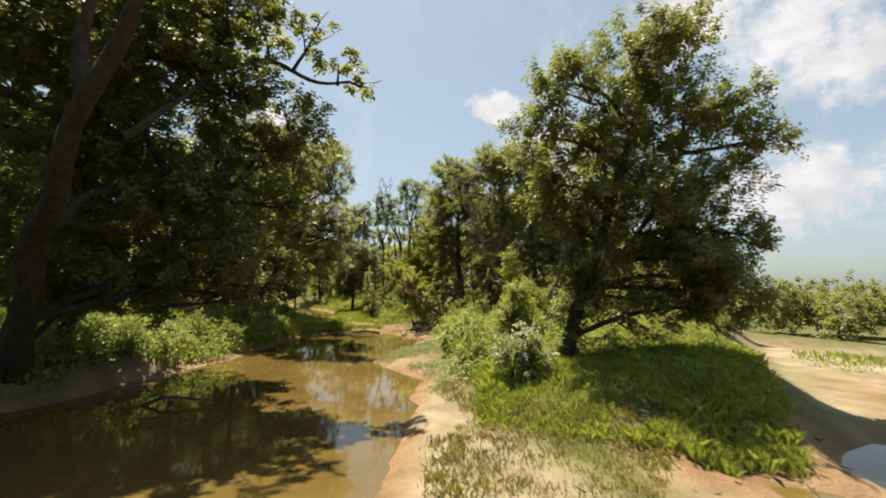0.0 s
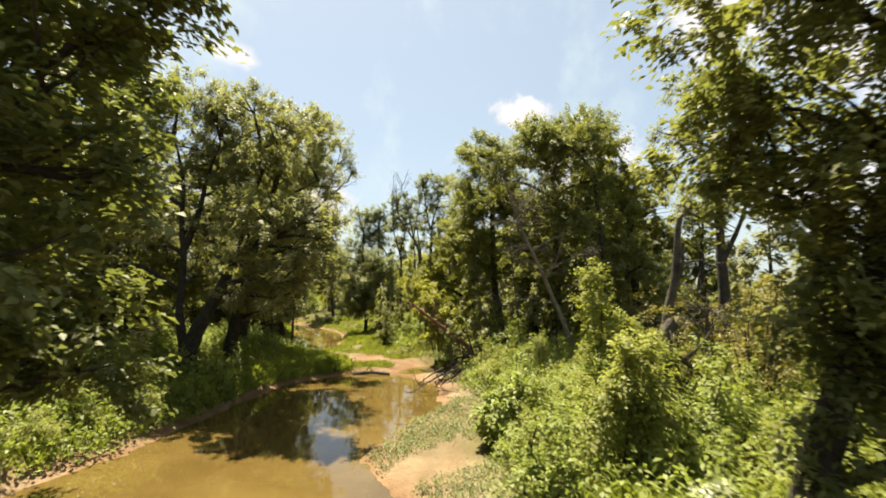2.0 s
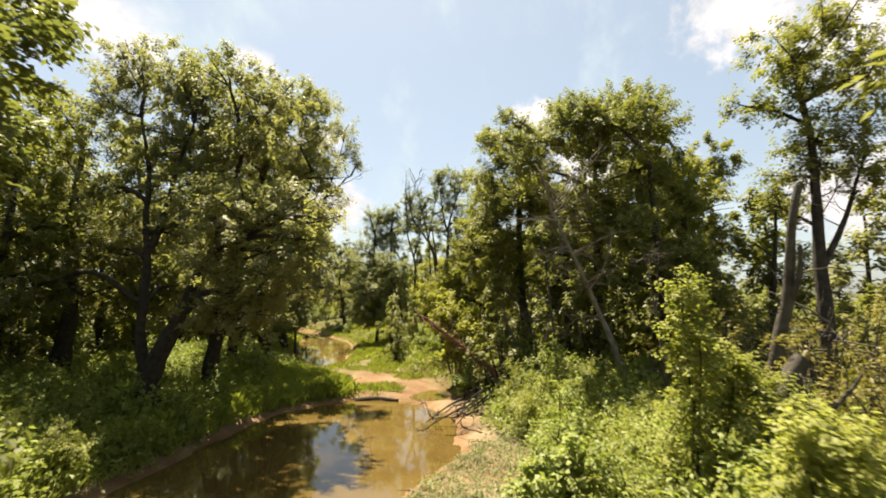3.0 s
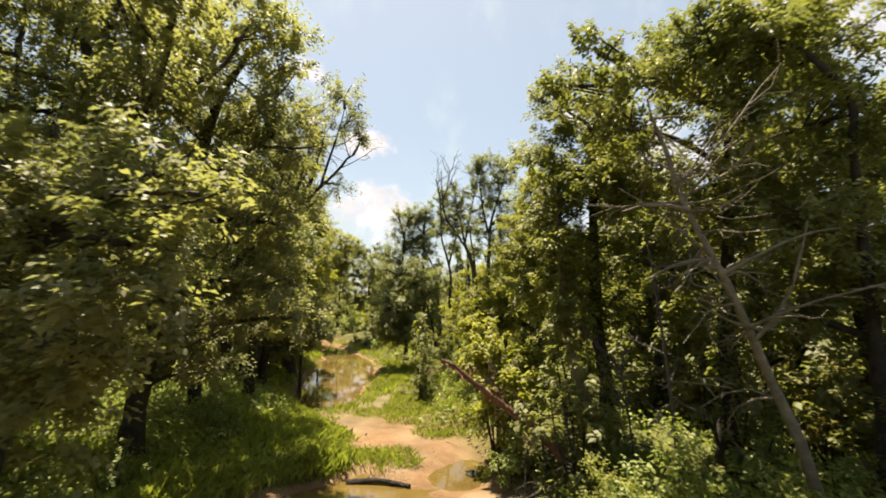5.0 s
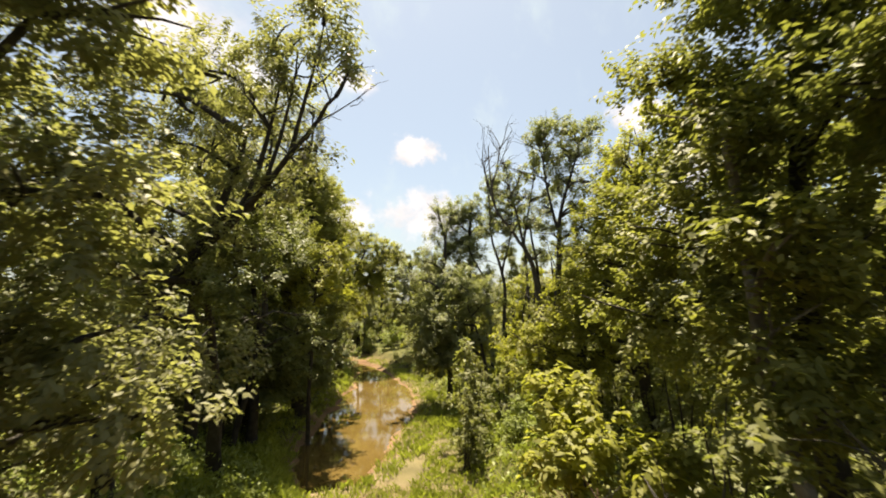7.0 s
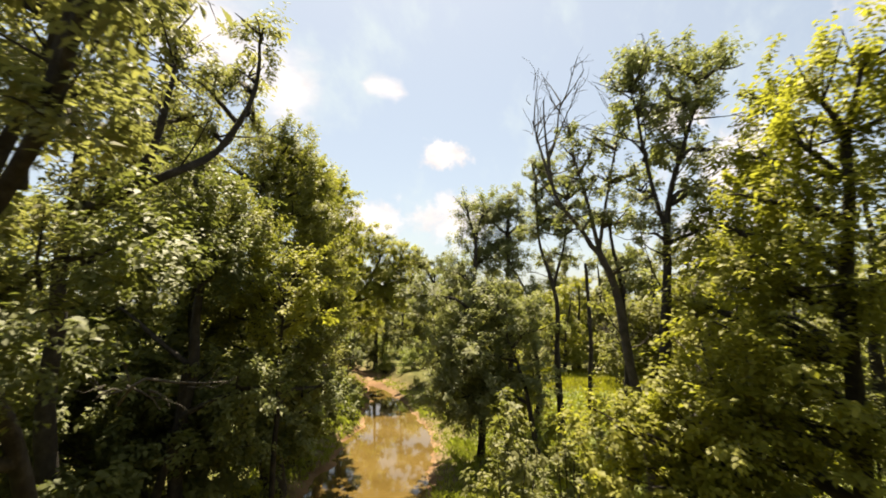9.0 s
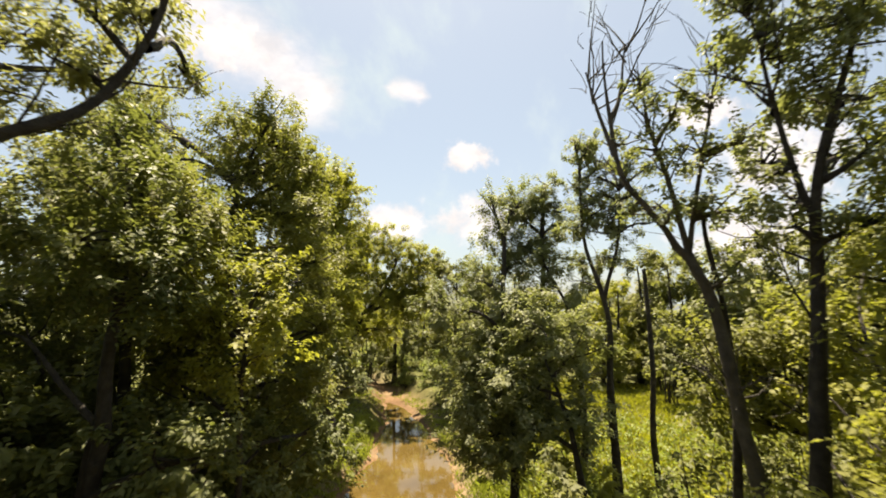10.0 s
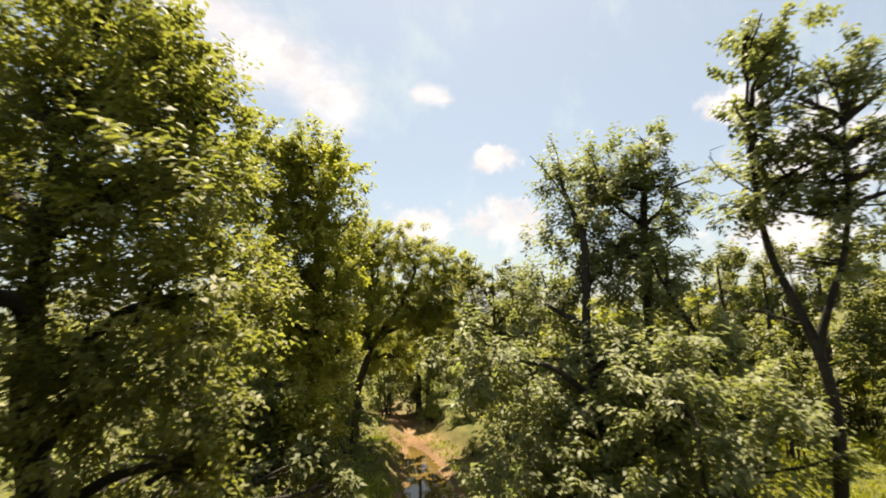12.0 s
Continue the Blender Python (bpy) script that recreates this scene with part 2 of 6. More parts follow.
def land(x, y):
    """Height, sand and mud at places of the plan."""
    x, y = np.asarray(x, float), np.asarray(y, float)
    wob = 0.22 * waves(x, y, 1.5, 3) + 0.12 * waves(x, y, 4.0, 4)
    left, right = np.interp(y, CREEK_Y, LEFT_X), np.interp(y, CREEK_Y, RIGHT_X)
    inside = np.minimum(x - left, right - x) + wob
    mid = (left + right) / 2
    d = -inside
    flat = np.interp(y, FLAT_Y, FLAT_W)
    bank_l = 0.20 * smooth(d / 0.7) + 0.45 * smooth((d - 0.3) / 1.0) + 0.35 * smooth((d - 1.2) / 5)
    gentle = np.exp(-((y - 31) / 5.0) ** 2)
    bank_l = bank_l * (1 - 0.55 * gentle * (1 - smooth((d - 1) / 5)))
    bank_r = 0.16 * smooth(d / 0.5) + 0.62 * smooth((d - flat) / 2.2) + 0.2 * smooth((d - flat - 1) / 5)
    h = np.where(x < mid, bank_l, bank_r)
    h = np.where(inside > 0, -0.55 * smooth(inside / 2.2) - 0.03, h + 0.02)
    # open sand bar beyond the spit
    bar = smooth((x - np.interp(y, BAR_Y, BAR_X)) / 1.9 + 0.35 * wob) * (1 - smooth((y - 30 - 0.12 * (x - 15)) / 3)) * smooth((y + 60) / 20)
    puddle = np.exp(-(((x - 7.7) / 1.9) ** 2 + ((y - 9.3) / 1.1) ** 2))
    h = np.where((x > mid) & (d > 0), 0.10 + (h - 0.10) * smooth((y - 6.5) / 5.5), h)
    h = h * (1 - bar) + bar * (0.17 + 0.07 * waves(x, y, 0.9, 8) - 0.4 * puddle)
    # wet silt with shallow puddles at the tip of the spit
    wet = smooth((x - 3.4) / 1.4) * (1 - smooth((y - 9.0 - 0.25 * (x - 6)) / 1.2)) * (1 - smooth((x - 12) / 6)) * smooth((y + 12) / 6)
    h = h - wet * (0.06 + 0.20 * smooth((waves(x, y, 1.5, 21) - 0.25) / 0.5))
    # small pool under the roots
    pit = np.exp(-(((x + 2.9) / 0.75) ** 2 + ((y - 29.6) / 1.2) ** 2))
    h = h - 0.45 * pit
    h = h + 0.05 * waves(x, y, 2.0, 5) * smooth((np.abs(d)) / 1.0) + 0.018 * waves(x, y, 9.0, 6)
    h = h - 2.7 * smooth((np.hypot(x - 6, y - 12) - 10) / 36) * smooth((x - np.minimum(np.interp(y, BAR_Y, BAR_X), 9.8 + 0.22 * (y - 19))) / 6)
    far = np.hypot(x + 5, y - 30)
    h = h + smooth((far - 120) / 200) * 1.2 * (1 + waves(x, y, 0.03, 9))
    shore = np.where(x < mid, 1 - smooth((d - 0.15 - 0.45 * (1 - smooth((y - 15) / 3))) / 0.45), 1 - smooth((d - flat * 0.8) / 1.2 + 0.25 * waves(x, y, 1.2, 11)))
    shore = shore * (1 - 0.65 * ((x > mid) & (y > 33)) * smooth(d / 0.6 + 0.3 * waves(x, y, 2.0, 12)))
    spit = np.exp(-((y - 19.5) / 2.2) ** 2) * (x > mid)
    mud = np.clip(shore * np.where(x < mid, 1.0, 1 - smooth((h - 0.02) / 0.30)) + pit, 0, 1)
    mud = np.maximum(mud, np.clip(1.6 * np.exp(-((x + 4.9 + 0.45 * (y - 30.5)) / 2.3) ** 2 - ((y - 31) / 3.4) ** 2), 0, 1) * (0.8 + 0.25 * waves(x, y, 1.7, 14)))
    sand = np.clip(np.maximum(shore * (1 - 0.4 * spit), bar * (0.82 + 0.25 * waves(x, y, 0.7, 13))), 0, 1)
    far_silt = np.exp(-((y - 61) / 5.5) ** 2) * np.exp(-((x - mid) / 1.9) ** 2)
    mud = np.maximum(mud, np.clip(1.5 * far_silt * (0.8 + 0.3 * waves(x, y, 1.3, 33)), 0, 1))
    strip = bar * smooth((waves(x, 0.5 * y, 0.45, 31) - 0.25) / 0.5) * 0.7
    mud_side = np.maximum(strip, wet * (0.75 + 0.4 * waves(x, y, 2.2, 22))).clip(0, 1)
    return h, np.maximum(sand, wet), np.maximum(mud_side, mud * (1 - bar) * (1 - 0.92 * (1 - smooth((y - 12) / 4)) * (x > mid) * smooth((d - 0.05) / 0.5)) * (1 - 0.6 * (1 - smooth((y - 14) / 4)) * (x < mid)))


def ground_z(x, y):
    return float(land(np.array([x]), np.array([y]))[0][0])


def mesh_from(name, verts, faces, mat, smooth_faces=True):
    """A mesh from arrays; all faces have the same number of corners."""
    me = bpy.data.meshes.new(name)
    faces = np.asarray(faces, np.int32)
    k = faces.shape[1]
    me.vertices.add(len(verts))
    me.vertices.foreach_set("co", np.asarray(verts, np.float32).ravel())
    me.loops.add(faces.size)
    me.loops.foreach_set("vertex_index", faces.ravel())
    me.polygons.add(len(faces))
    me.polygons.foreach_set("loop_start", np.arange(0, faces.size, k, dtype=np.int32))
    if smooth_faces:
        me.polygons.foreach_set("use_smooth", np.ones(len(faces), bool))
    me.update(calc_edges=True)
    me.materials.append(mat)
    return me


def grown(lo, hi, step, far, n):
    """Even steps from lo to hi, then ever longer ones out to +-far."""
    mid = np.arange(lo, hi + step / 2, step)
    out = np.geomspace(step, far, n)
    return np.concatenate([lo - out[::-1], mid, hi + out])


def build_ground():
    xs, ys = grown(-27, 14, 0.34, 900, 32), grown(3, 68, 0.36, 900, 32)
    gx, gy = np.meshgrid(xs, ys)
    h, sand, mud = land(gx, gy)
    nx, ny = len(xs), len(ys)
    verts = np.stack([gx, gy, h], -1).reshape(-1, 3)
    i = (np.arange(ny - 1)[:, None] * nx + np.arange(nx - 1)[None]).ravel()
    me = mesh_from("ground", verts, np.stack([i, i + 1, i + nx + 1, i + nx], -1), EARTH)
    for key, v in (("sand", sand), ("mud", mud)):
        a = me.attributes.new(key, "FLOAT", "POINT")
        a.data.foreach_set("value", v.astype(np.float32).ravel())
    tagged(new("ground", me), "grassy creek banks with bare sand and red mud", "ground", kind="structure")


def build_water():
    xs, ys = np.linspace(-60, 11, 42), np.linspace(-60, 95, 78)
    gx, gy = np.meshgrid(xs, ys)
    i = (np.arange(77)[:, None] * 42 + np.arange(41)[None]).ravel()
    me = mesh_from("water", np.stack([gx, gy, gx * 0], -1).reshape(-1, 3), np.stack([i, i + 1, i + 43, i + 42], -1), MUDWATER)
    tagged(new("water", me), "shallow still brown creek water with sky reflections", "water", kind="structure")


build_ground()
build_water()


# ---- plants: pieces ----
def tube(points, r0, r1, seed=0, sides=8, rough=0.12, flare=0.0, power=1.0):
    """Vertices and quads of a bent tapering stem through the points, with uneven bark and a flared foot."""
    rng = np.random.RandomState(seed)
    p = np.array(points, float)
    seg = np.r_[0, np.cumsum(np.linalg.norm(np.diff(p, axis=0), axis=1))]
    n = max(4, int(seg[-1] / (0.30 if r0 > 0.05 else 0.5)) + 2)
    s = np.linspace(0, seg[-1], n)
    c = np.stack([np.interp(s, seg, p[:, k]) for k in range(3)], -1)
    for _ in range(2):
        c[1:-1] = (c[:-2] + 2 * c[1:-1] + c[2:]) / 4
    kink = rng.normal(0, 0.03 + 0.22 * r0, (n, 3))
    for _ in range(4):
        kink[1:-1] = (kink[:-2] + 2 * kink[1:-1] + kink[2:]) / 4
    c[1:-1] += kink[1:-1]
    tan = np.gradient(c, axis=0)
    tan /= np.linalg.norm(tan, axis=1)[:, None] + 1e-9
    ref = np.array([0.3, 1.0, 0.1])
    a = np.cross(tan, ref)
    a /= np.linalg.norm(a, axis=1)[:, None] + 1e-9
    b = np.cross(tan, a)
    u = s / seg[-1]
    r = r0 + (r1 - r0) * u ** power + flare * r0 * np.exp(-s / (2.2 * r0 + 1e-6))
    th = np.linspace(0, 2 * math.pi, sides, endpoint=False)
    lump = 1 + rough * rng.normal(0, 1, (n, sides)) * 0.6 + 0.10 * np.sin(3 * th + rng.uniform(0, 6))[None]
    rr = r[:, None] * lump
    v = c[:, None] + rr[..., None] * (np.cos(th)[None, :, None] * a[:, None] + np.sin(th)[None, :, None] * b[:, None])
    i = np.arange(n - 1)[:, None] * sides
    j = np.arange(sides)[None]
    k = (j + 1) % sides
    f = np.stack([i + j, i + k, i + sides + k, i + sides + j], -1).reshape(-1, 4)
    return v.reshape(-1, 3), f


def joined(pieces):
    vs, fs, base = [], [], 0
    for v, f in pieces:
        vs.append(v)
        fs.append(f + base)
        base += len(v)
    return np.concatenate(vs), np.concatenate(fs)


def leaves_at(pos, up, length, width, rng, droop=0.35, spread=0.5, axis=None):
    """Folded four-cornered leaves at pos, facing roughly along up."""
    n = len(pos)
    nrm = up + rng.normal(0, spread, (n, 3))
    nrm /= np.linalg.norm(nrm, axis=1)[:, None] + 1e-9
    ax = rng.normal(0, 1, (n, 3)) if axis is None else axis + rng.normal(0, 0.22, (n, 3))
    ax[:, 2] -= droop
    ax -= nrm * np.sum(ax * nrm, axis=1)[:, None]
    ax /= np.linalg.norm(ax, axis=1)[:, None] + 1e-9
    side = np.cross(nrm, ax)
    ln = (length * rng.uniform(0.7, 1.3, n))[:, None]
    wd = (width * rng.uniform(0.75, 1.25, n))[:, None]
    v = np.empty((n, 4, 3))
    v[:, 0] = pos - ax * ln * 0.5
    v[:, 1] = pos + side * wd * 0.5 + nrm * wd * 0.15
    v[:, 2] = pos + ax * ln * 0.5 - nrm * ln * 0.12
    v[:, 3] = pos - side * wd * 0.5 + nrm * wd * 0.15
    return v.reshape(-1, 3), np.arange(4 * n).reshape(n, 4)


def unit(v):
    return v / (np.linalg.norm(v, axis=-1, keepdims=True) + 1e-9)


def foliage(blobs, leaf, density, rng, clump=0.40, per=34, shell=0.45, aspect=0.6, droop=0.25, fan=4):
    """Leafy tufts near the skin of egg-shaped masses (x, y, z, radius, half-height): shoots that reach out and up, with leaves all round each shoot."""
    pos, ups, axes = [], [], []
    m = max(3, int(1.6 * per / fan + 0.5))
    for x, y, z, r, rz in blobs:
        n = max(3, int(1.0 * density * 12.6 * ((r * r * 2 + 2 * r * rz) / 4) / per))
        u = unit(rng.normal(0, 1, (n, 3)))
        rho = rng.uniform(0, 1, n) ** shell * rng.uniform(0.72, 1.12, n)
        c = np.array((x, y, z)) + u * rho[:, None] * np.array((r, r, rz))
        heading = unit(0.75 * u + np.array((0, 0, 0.42)) + rng.normal(0, 0.30, (n, 3)))
        d = unit(heading[:, None] + rng.normal(0, 0.45, (n, fan, 3)))
        a = unit(np.cross(d, np.array((0.31, 0.17, 0.93))))
        b = np.cross(d, a)
        size = clump * 1.25 * rng.uniform(0.55, 1.45, (n, fan, 1, 1))
        s = (np.arange(m) + rng.uniform(0, 0.9, (n, fan, m)))[..., None] / m
        th = (np.arange(m) * 2.4)[None, None, :, None] + rng.uniform(0, 6.283, (n, fan, 1, 1)) + rng.normal(0, 0.4, (n, fan, m, 1))
        out = np.cos(th) * a[:, :, None] + np.sin(th) * b[:, :, None]
        reach = leaf * (0.75 - 0.35 * s) * rng.uniform(0.6, 1.25, (n, fan, m, 1))
        p = c[:, None, None] + rng.normal(0, clump * 0.16, (n, fan, 1, 3)) + d[:, :, None] * size * (s - 0.30) + out * reach
        p[..., 2] -= (0.10 * size * s * s)[..., 0]
        pos.append(p.reshape(-1, 3))
        ups.append(unit(np.array((0, 0, 1.0)) + 0.5 * heading[:, None, None] + 0.15 * out + 0 * s).reshape(-1, 3))
        axes.append((d[:, :, None] * 0.45 + out * 0.85).reshape(-1, 3))
    return leaves_at(np.concatenate(pos), np.concatenate(ups), 1.08 * leaf, 1.08 * leaf * aspect, rng, droop, 0.27, np.concatenate(axes))


def part(name, data, mat, parent, label="", smooth_faces=True):
    ob = new(name, mesh_from(name, data[0], data[1], mat, smooth_faces))
    ob.parent = parent
    ob.matrix_parent_inverse = parent.matrix_world.inverted()
    if label:
        ob["label"] = label
    return ob


def thing(name, x, y, z, label, category, group=""):
    ob = new(name)
    ob.location = (x, y, z)
    ob.matrix_world = Matrix.Translation((x, y, z))
    ob.empty_display_size = 0.3
    return tagged(ob, label, category, group)


SEEDS = iter(range(100, 100000))


def tree(label, trunk, r0, blobs, leaf_mat=MAPLE, bark=BARK, leaf=0.15, density=90, stems=(), twigs=3, clump=0.40, per=34, aspect=0.58, shell=0.45, name="tree",
         limbs=True, r1=0.06, bare=0, sides=12, group="trees along the creek", category="tree"):
    """A tree: trunk, further stems, limbs that reach into every mass of leaves, and the crown."""
    seed = next(SEEDS)
    rng = np.random.RandomState(seed)
    x, y = trunk[0][:2]
    z = ground_z(x, y)
    trunk = [(x, y, z - 0.25)] + [tuple(p) for p in (trunk if trunk[0][2] > z + 0.3 else trunk[1:])]
    root = thing(name, x, y, z, label, category, group)
    part("trunk", tube(trunk, r0, r1, seed, sides, 0.10, 0.55), bark, root)
    spines = [trunk]
    for k, s in enumerate(stems):
        pts = [tuple(p) for p in s[1]]
        part("stem", tube(pts, s[0], max(0.012, s[0] * 0.22), seed + 7 * k, 9), bark, root)
        spines.append(pts)
    dense = []
    for s in spines:
        q = np.array(s, float)
        for a, b in zip(q[:-1], q[1:]):
            dense += [a + (b - a) * w for w in (0, 0.25, 0.5, 0.75)]
        dense.append(q[-1])
    dense = np.array(dense)
    if limbs:
        for k, (bx, by, bz, r, rz) in enumerate(blobs if limbs is True else blobs[::3][:limbs]):
            c = np.array((bx, by, bz))
            low = dense[dense[:, 2] < bz + 0.2]
            low = low if len(low) else dense
            cost = np.linalg.norm(low - c, axis=1) + 0.4 * np.maximum(0, low[:, 2] - bz + 0.8)
            a = low[int(np.argmin(cost))]
            gap = np.linalg.norm(c - a)
            rad = float(np.clip(0.035 + 0.011 * gap + 0.012 * r, 0.03, r0 * 0.6))
            bend = (a + c) / 2 + np.array((0, 0, 0.10 * gap)) + rng.normal(0, 0.06 * gap, 3)
            limb = part("limb", tube([a, bend, c], rad, rad * 0.4, seed + 50 + k, 7), bark, root)
            pieces = []
            for q in range(twigs):
                u = rng.normal(0, 1, 3)
                u[2] = abs(u[2]) * 0.7
                u /= np.linalg.norm(u)
                e = c + u * np.array((r, r, rz)) * rng.uniform(0.7, 1.0)
                st = a + (c - a) * rng.uniform(0.45, 1.0)
                pieces.append(tube([st, (st + e) / 2 + rng.normal(0, 0.08 * r, 3), e], rad * 0.45, 0.008, seed + 90 + 13 * k + q, 5))
            tagged(part("twig_spray", joined(pieces), bark, limb), kind="stuff")
    for k in range(bare):
        q = np.array(spines[rng.randint(len(spines))], float)
        w = rng.uniform(0.35, 1.0) * (len(q) - 1)
        i = min(int(w), len(q) - 2)
        a = q[i] + (q[i + 1] - q[i]) * (w - i)
        u = unit(rng.normal(0, 1, 3) * np.array((1, 1, 0.5)) + np.array((0, 0, 0.9)))
        ln = rng.uniform(0.4, 1.3)
        mid_p, tip = a + u * ln * 0.5 + rng.normal(0, 0.07, 3), a + u * ln + np.array((0, 0, 0.15)) + rng.normal(0, 0.12, 3)
        pieces = [tube([a, mid_p, tip], 0.018, 0.004, seed + 400 + k, 5)]
        for g in range(3):
            e = mid_p + (tip - mid_p) * rng.uniform(-0.4, 0.7)
            pieces.append(tube([e, e + u * 0.2 + rng.normal(0, 0.1, 3), e + u * 0.45 + rng.normal(0, 0.2, 3)], 0.008, 0.003, seed + 500 + 5 * k + g, 5))
        part("branch", joined(pieces), bark, root)
    part("crown", foliage(blobs, leaf, density, rng, clump, per, aspect=aspect, shell=shell), leaf_mat, root, smooth_faces=False)
    return root


# ---- trees beside the first pool ----
# The mass at (-4.6, 7.6, 10.4) is out of view, added to shade trunk and water.
tree("large dark maple leaning over the pool from its bank", [(-8.91, 11.47, 0.65), (-6.84, 9.63, 3.28), (-5.66, 8.75, 4.21), (-4.33, 7.66, 5.38), (-3.51, 7.19, 5.88), (-2.77, 6.8, 6.42), (-1.87, 6.5, 8.02)], 0.30,
     [(-9.5, 15.0, 9.0, 2.3, 1.6), (-8.0, 13.5, 10.6, 2.3, 1.4), (-9.5, 12.5, 8.5, 2.1, 1.5), (-4.6, 7.6, 10.4, 2.2, 1.2), (-5.0, 10.8, 7.7, 1.1, 0.7), (-6.6, 10.4, 7.5, 1.2, 0.8), (-3.0, 12.8, 6.5, 0.9, 1.0), (-3.2, 12.6, 4.5, 0.9, 0.9), (-8.0, 12.8, 7.2, 2.3, 2.0), (-5.5, 12.0, 8.3, 2.1, 1.7), (-7.1, 11.5, 5.9, 1.8, 1.5), (-4.4, 12.5, 7.2, 1.7, 1.35), (-3.6, 12.5, 5.6, 1.1, 1.4), (-5.0, 11.5, 4.8, 2.0, 1.3), (-4.2, 12.0, 3.7, 1.6, 1.0), (-8.3, 12.0, 4.9, 2.4, 1.8), (-9.5, 12.5, 3.2, 1.8, 1.4), (-6.6, 12.0, 3.5, 1.8, 1.0), (-7.0, 11.0, 10.0, 3.4, 1.9), (-4.5, 12.0, 9.6, 1.5, 1.1)] +
     [(-7.0, 16.5, 7.5, 1.4, 1.2), (-8.5, 17.0, 6.4, 1.4, 1.1), (-7.4, 16.0, 5.0, 1.2, 0.9), (-5.3, 15.5, 6.1, 0.9, 1.3), (-6.1, 15.5, 4.9, 1.0, 1.2), (-5.6, 14.0, 6.2, 1.2, 1.6), (-5.7, 14.0, 4.1, 1.2, 0.9), (-6.8, 13.4, 2.5, 1.5, 0.8), (-5.2, 13.6, 2.9, 1.2, 0.9), (-8.6, 13.6, 2.4, 1.5, 0.8), (-4.7, 14.4, 2.3, 0.9, 0.7)],
     stems=[(0.16, [(-6.84, 9.63, 3.28), (-6.6, 10.5, 4.4), (-5.6, 11.6, 5.1), (-4.6, 12.5, 4.9)]), (0.13, [(-4.34, 7.66, 5.36), (-4.39, 7.6, 6.14), (-4.21, 7.56, 6.91), (-3.91, 7.96, 8.41)]), (0.09, [(-4.9, 9.2, 5.3), (-4.6, 10.6, 6.6), (-4.4, 12, 8.4)])],
     leaf_mat=SHADE, density=62, leaf=0.135)
tree("sparse grey-green branch end of a tall bank tree", [(-10.5, 14.5, 1), (-9.5, 14.4, 5), (-7, 14, 8.4), (-4.2, 13.7, 8.8), (-2.8, 13.5, 8.0), (-1.6, 13.5, 7.9)], 0.22,
     [(-2.9, 13.5, 9.4, 0.7, 0.8), (-2.2, 13.5, 8.5, 0.65, 0.6), (-1.5, 13.5, 8.0, 0.55, 0.4), (-6.5, 14.2, 9.0, 1.3, 0.9), (-4.4, 13.8, 9.6, 0.9, 0.8), (-9.5, 14.5, 8.0, 1.6, 1.5)], WILLOW, density=39, clump=0.26, per=22, r1=0.03, leaf=0.14)
tree("broad dark green maple on the sandy spit", [(3.7, 13.4, 0.9), (4.06, 13.4, 2.4), (4.55, 13.4, 3.8), (5.0, 13.4, 5.2), (5.55, 13.4, 7.1), (6.0, 13.3, 8.4)], 0.175,
     [(3.6, 12.5, 7.5, 1.0, 0.75), (5.4, 13.0, 8.2, 1.5, 1.1), (6.3, 13.0, 8.9, 0.95, 0.7), (3.1, 13.0, 6.4, 0.95, 0.95), (4.7, 13.0, 6.4, 1.4, 1.1), (6.4, 13.0, 6.9, 1.45, 1.1), (7.8, 13.0, 7.2, 0.78, 0.62), (8.2, 13.0, 6.2, 0.75, 0.6), (4.3, 13.0, 5.0, 1.2, 1.1), (6.2, 13.2, 5.4, 1.4, 0.8), (7.5, 13.0, 5.3, 0.75, 0.65), (4.9, 13.2, 3.6, 1.2, 0.95), (6.7, 13.0, 3.5, 1.1, 1.0), (7.3, 13.0, 3.4, 0.6, 0.75), (5.5, 13.4, 2.4, 1.2, 0.7), (3.85, 13.35, 1.5, 0.4, 0.6)] +
     [(4.25, 13.3, 2.7, 0.5, 0.7), (3.7, 13.2, 4.4, 0.47, 0.47), (3.4, 13.2, 5.2, 0.48, 0.41), (3.9, 13.2, 3.7, 0.47, 0.47), (4.0, 13.2, 3.0, 0.48, 0.48), (4.1, 13.2, 2.3, 0.49, 0.49), (6.9, 13.2, 2.3, 0.75, 0.85), (6.6, 13.0, 4.6, 0.9, 0.67), (5.8, 13.0, 3.9, 0.85, 0.64), (6.7, 13.0, 3.6, 0.89, 0.67), (6.9, 13.0, 2.6, 0.67, 0.67), (3.4, 14.0, 5.0, 0.75, 1.0), (6.4, 11.9, 3.4, 1.0, 0.6), (7.2, 12.1, 2.6, 0.8, 0.6), (5.6, 11.9, 4.7, 0.9, 0.6), (7.6, 12.4, 3.9, 0.7, 0.6)],
     stems=[(0.09, [(4.1, 13.4, 2.4), (5.2, 13.5, 3.6), (6.2, 13.4, 5.2), (6.8, 13.2, 6.8)])], leaf_mat=BACK, shell=0.36, density=150, leaf=0.105)

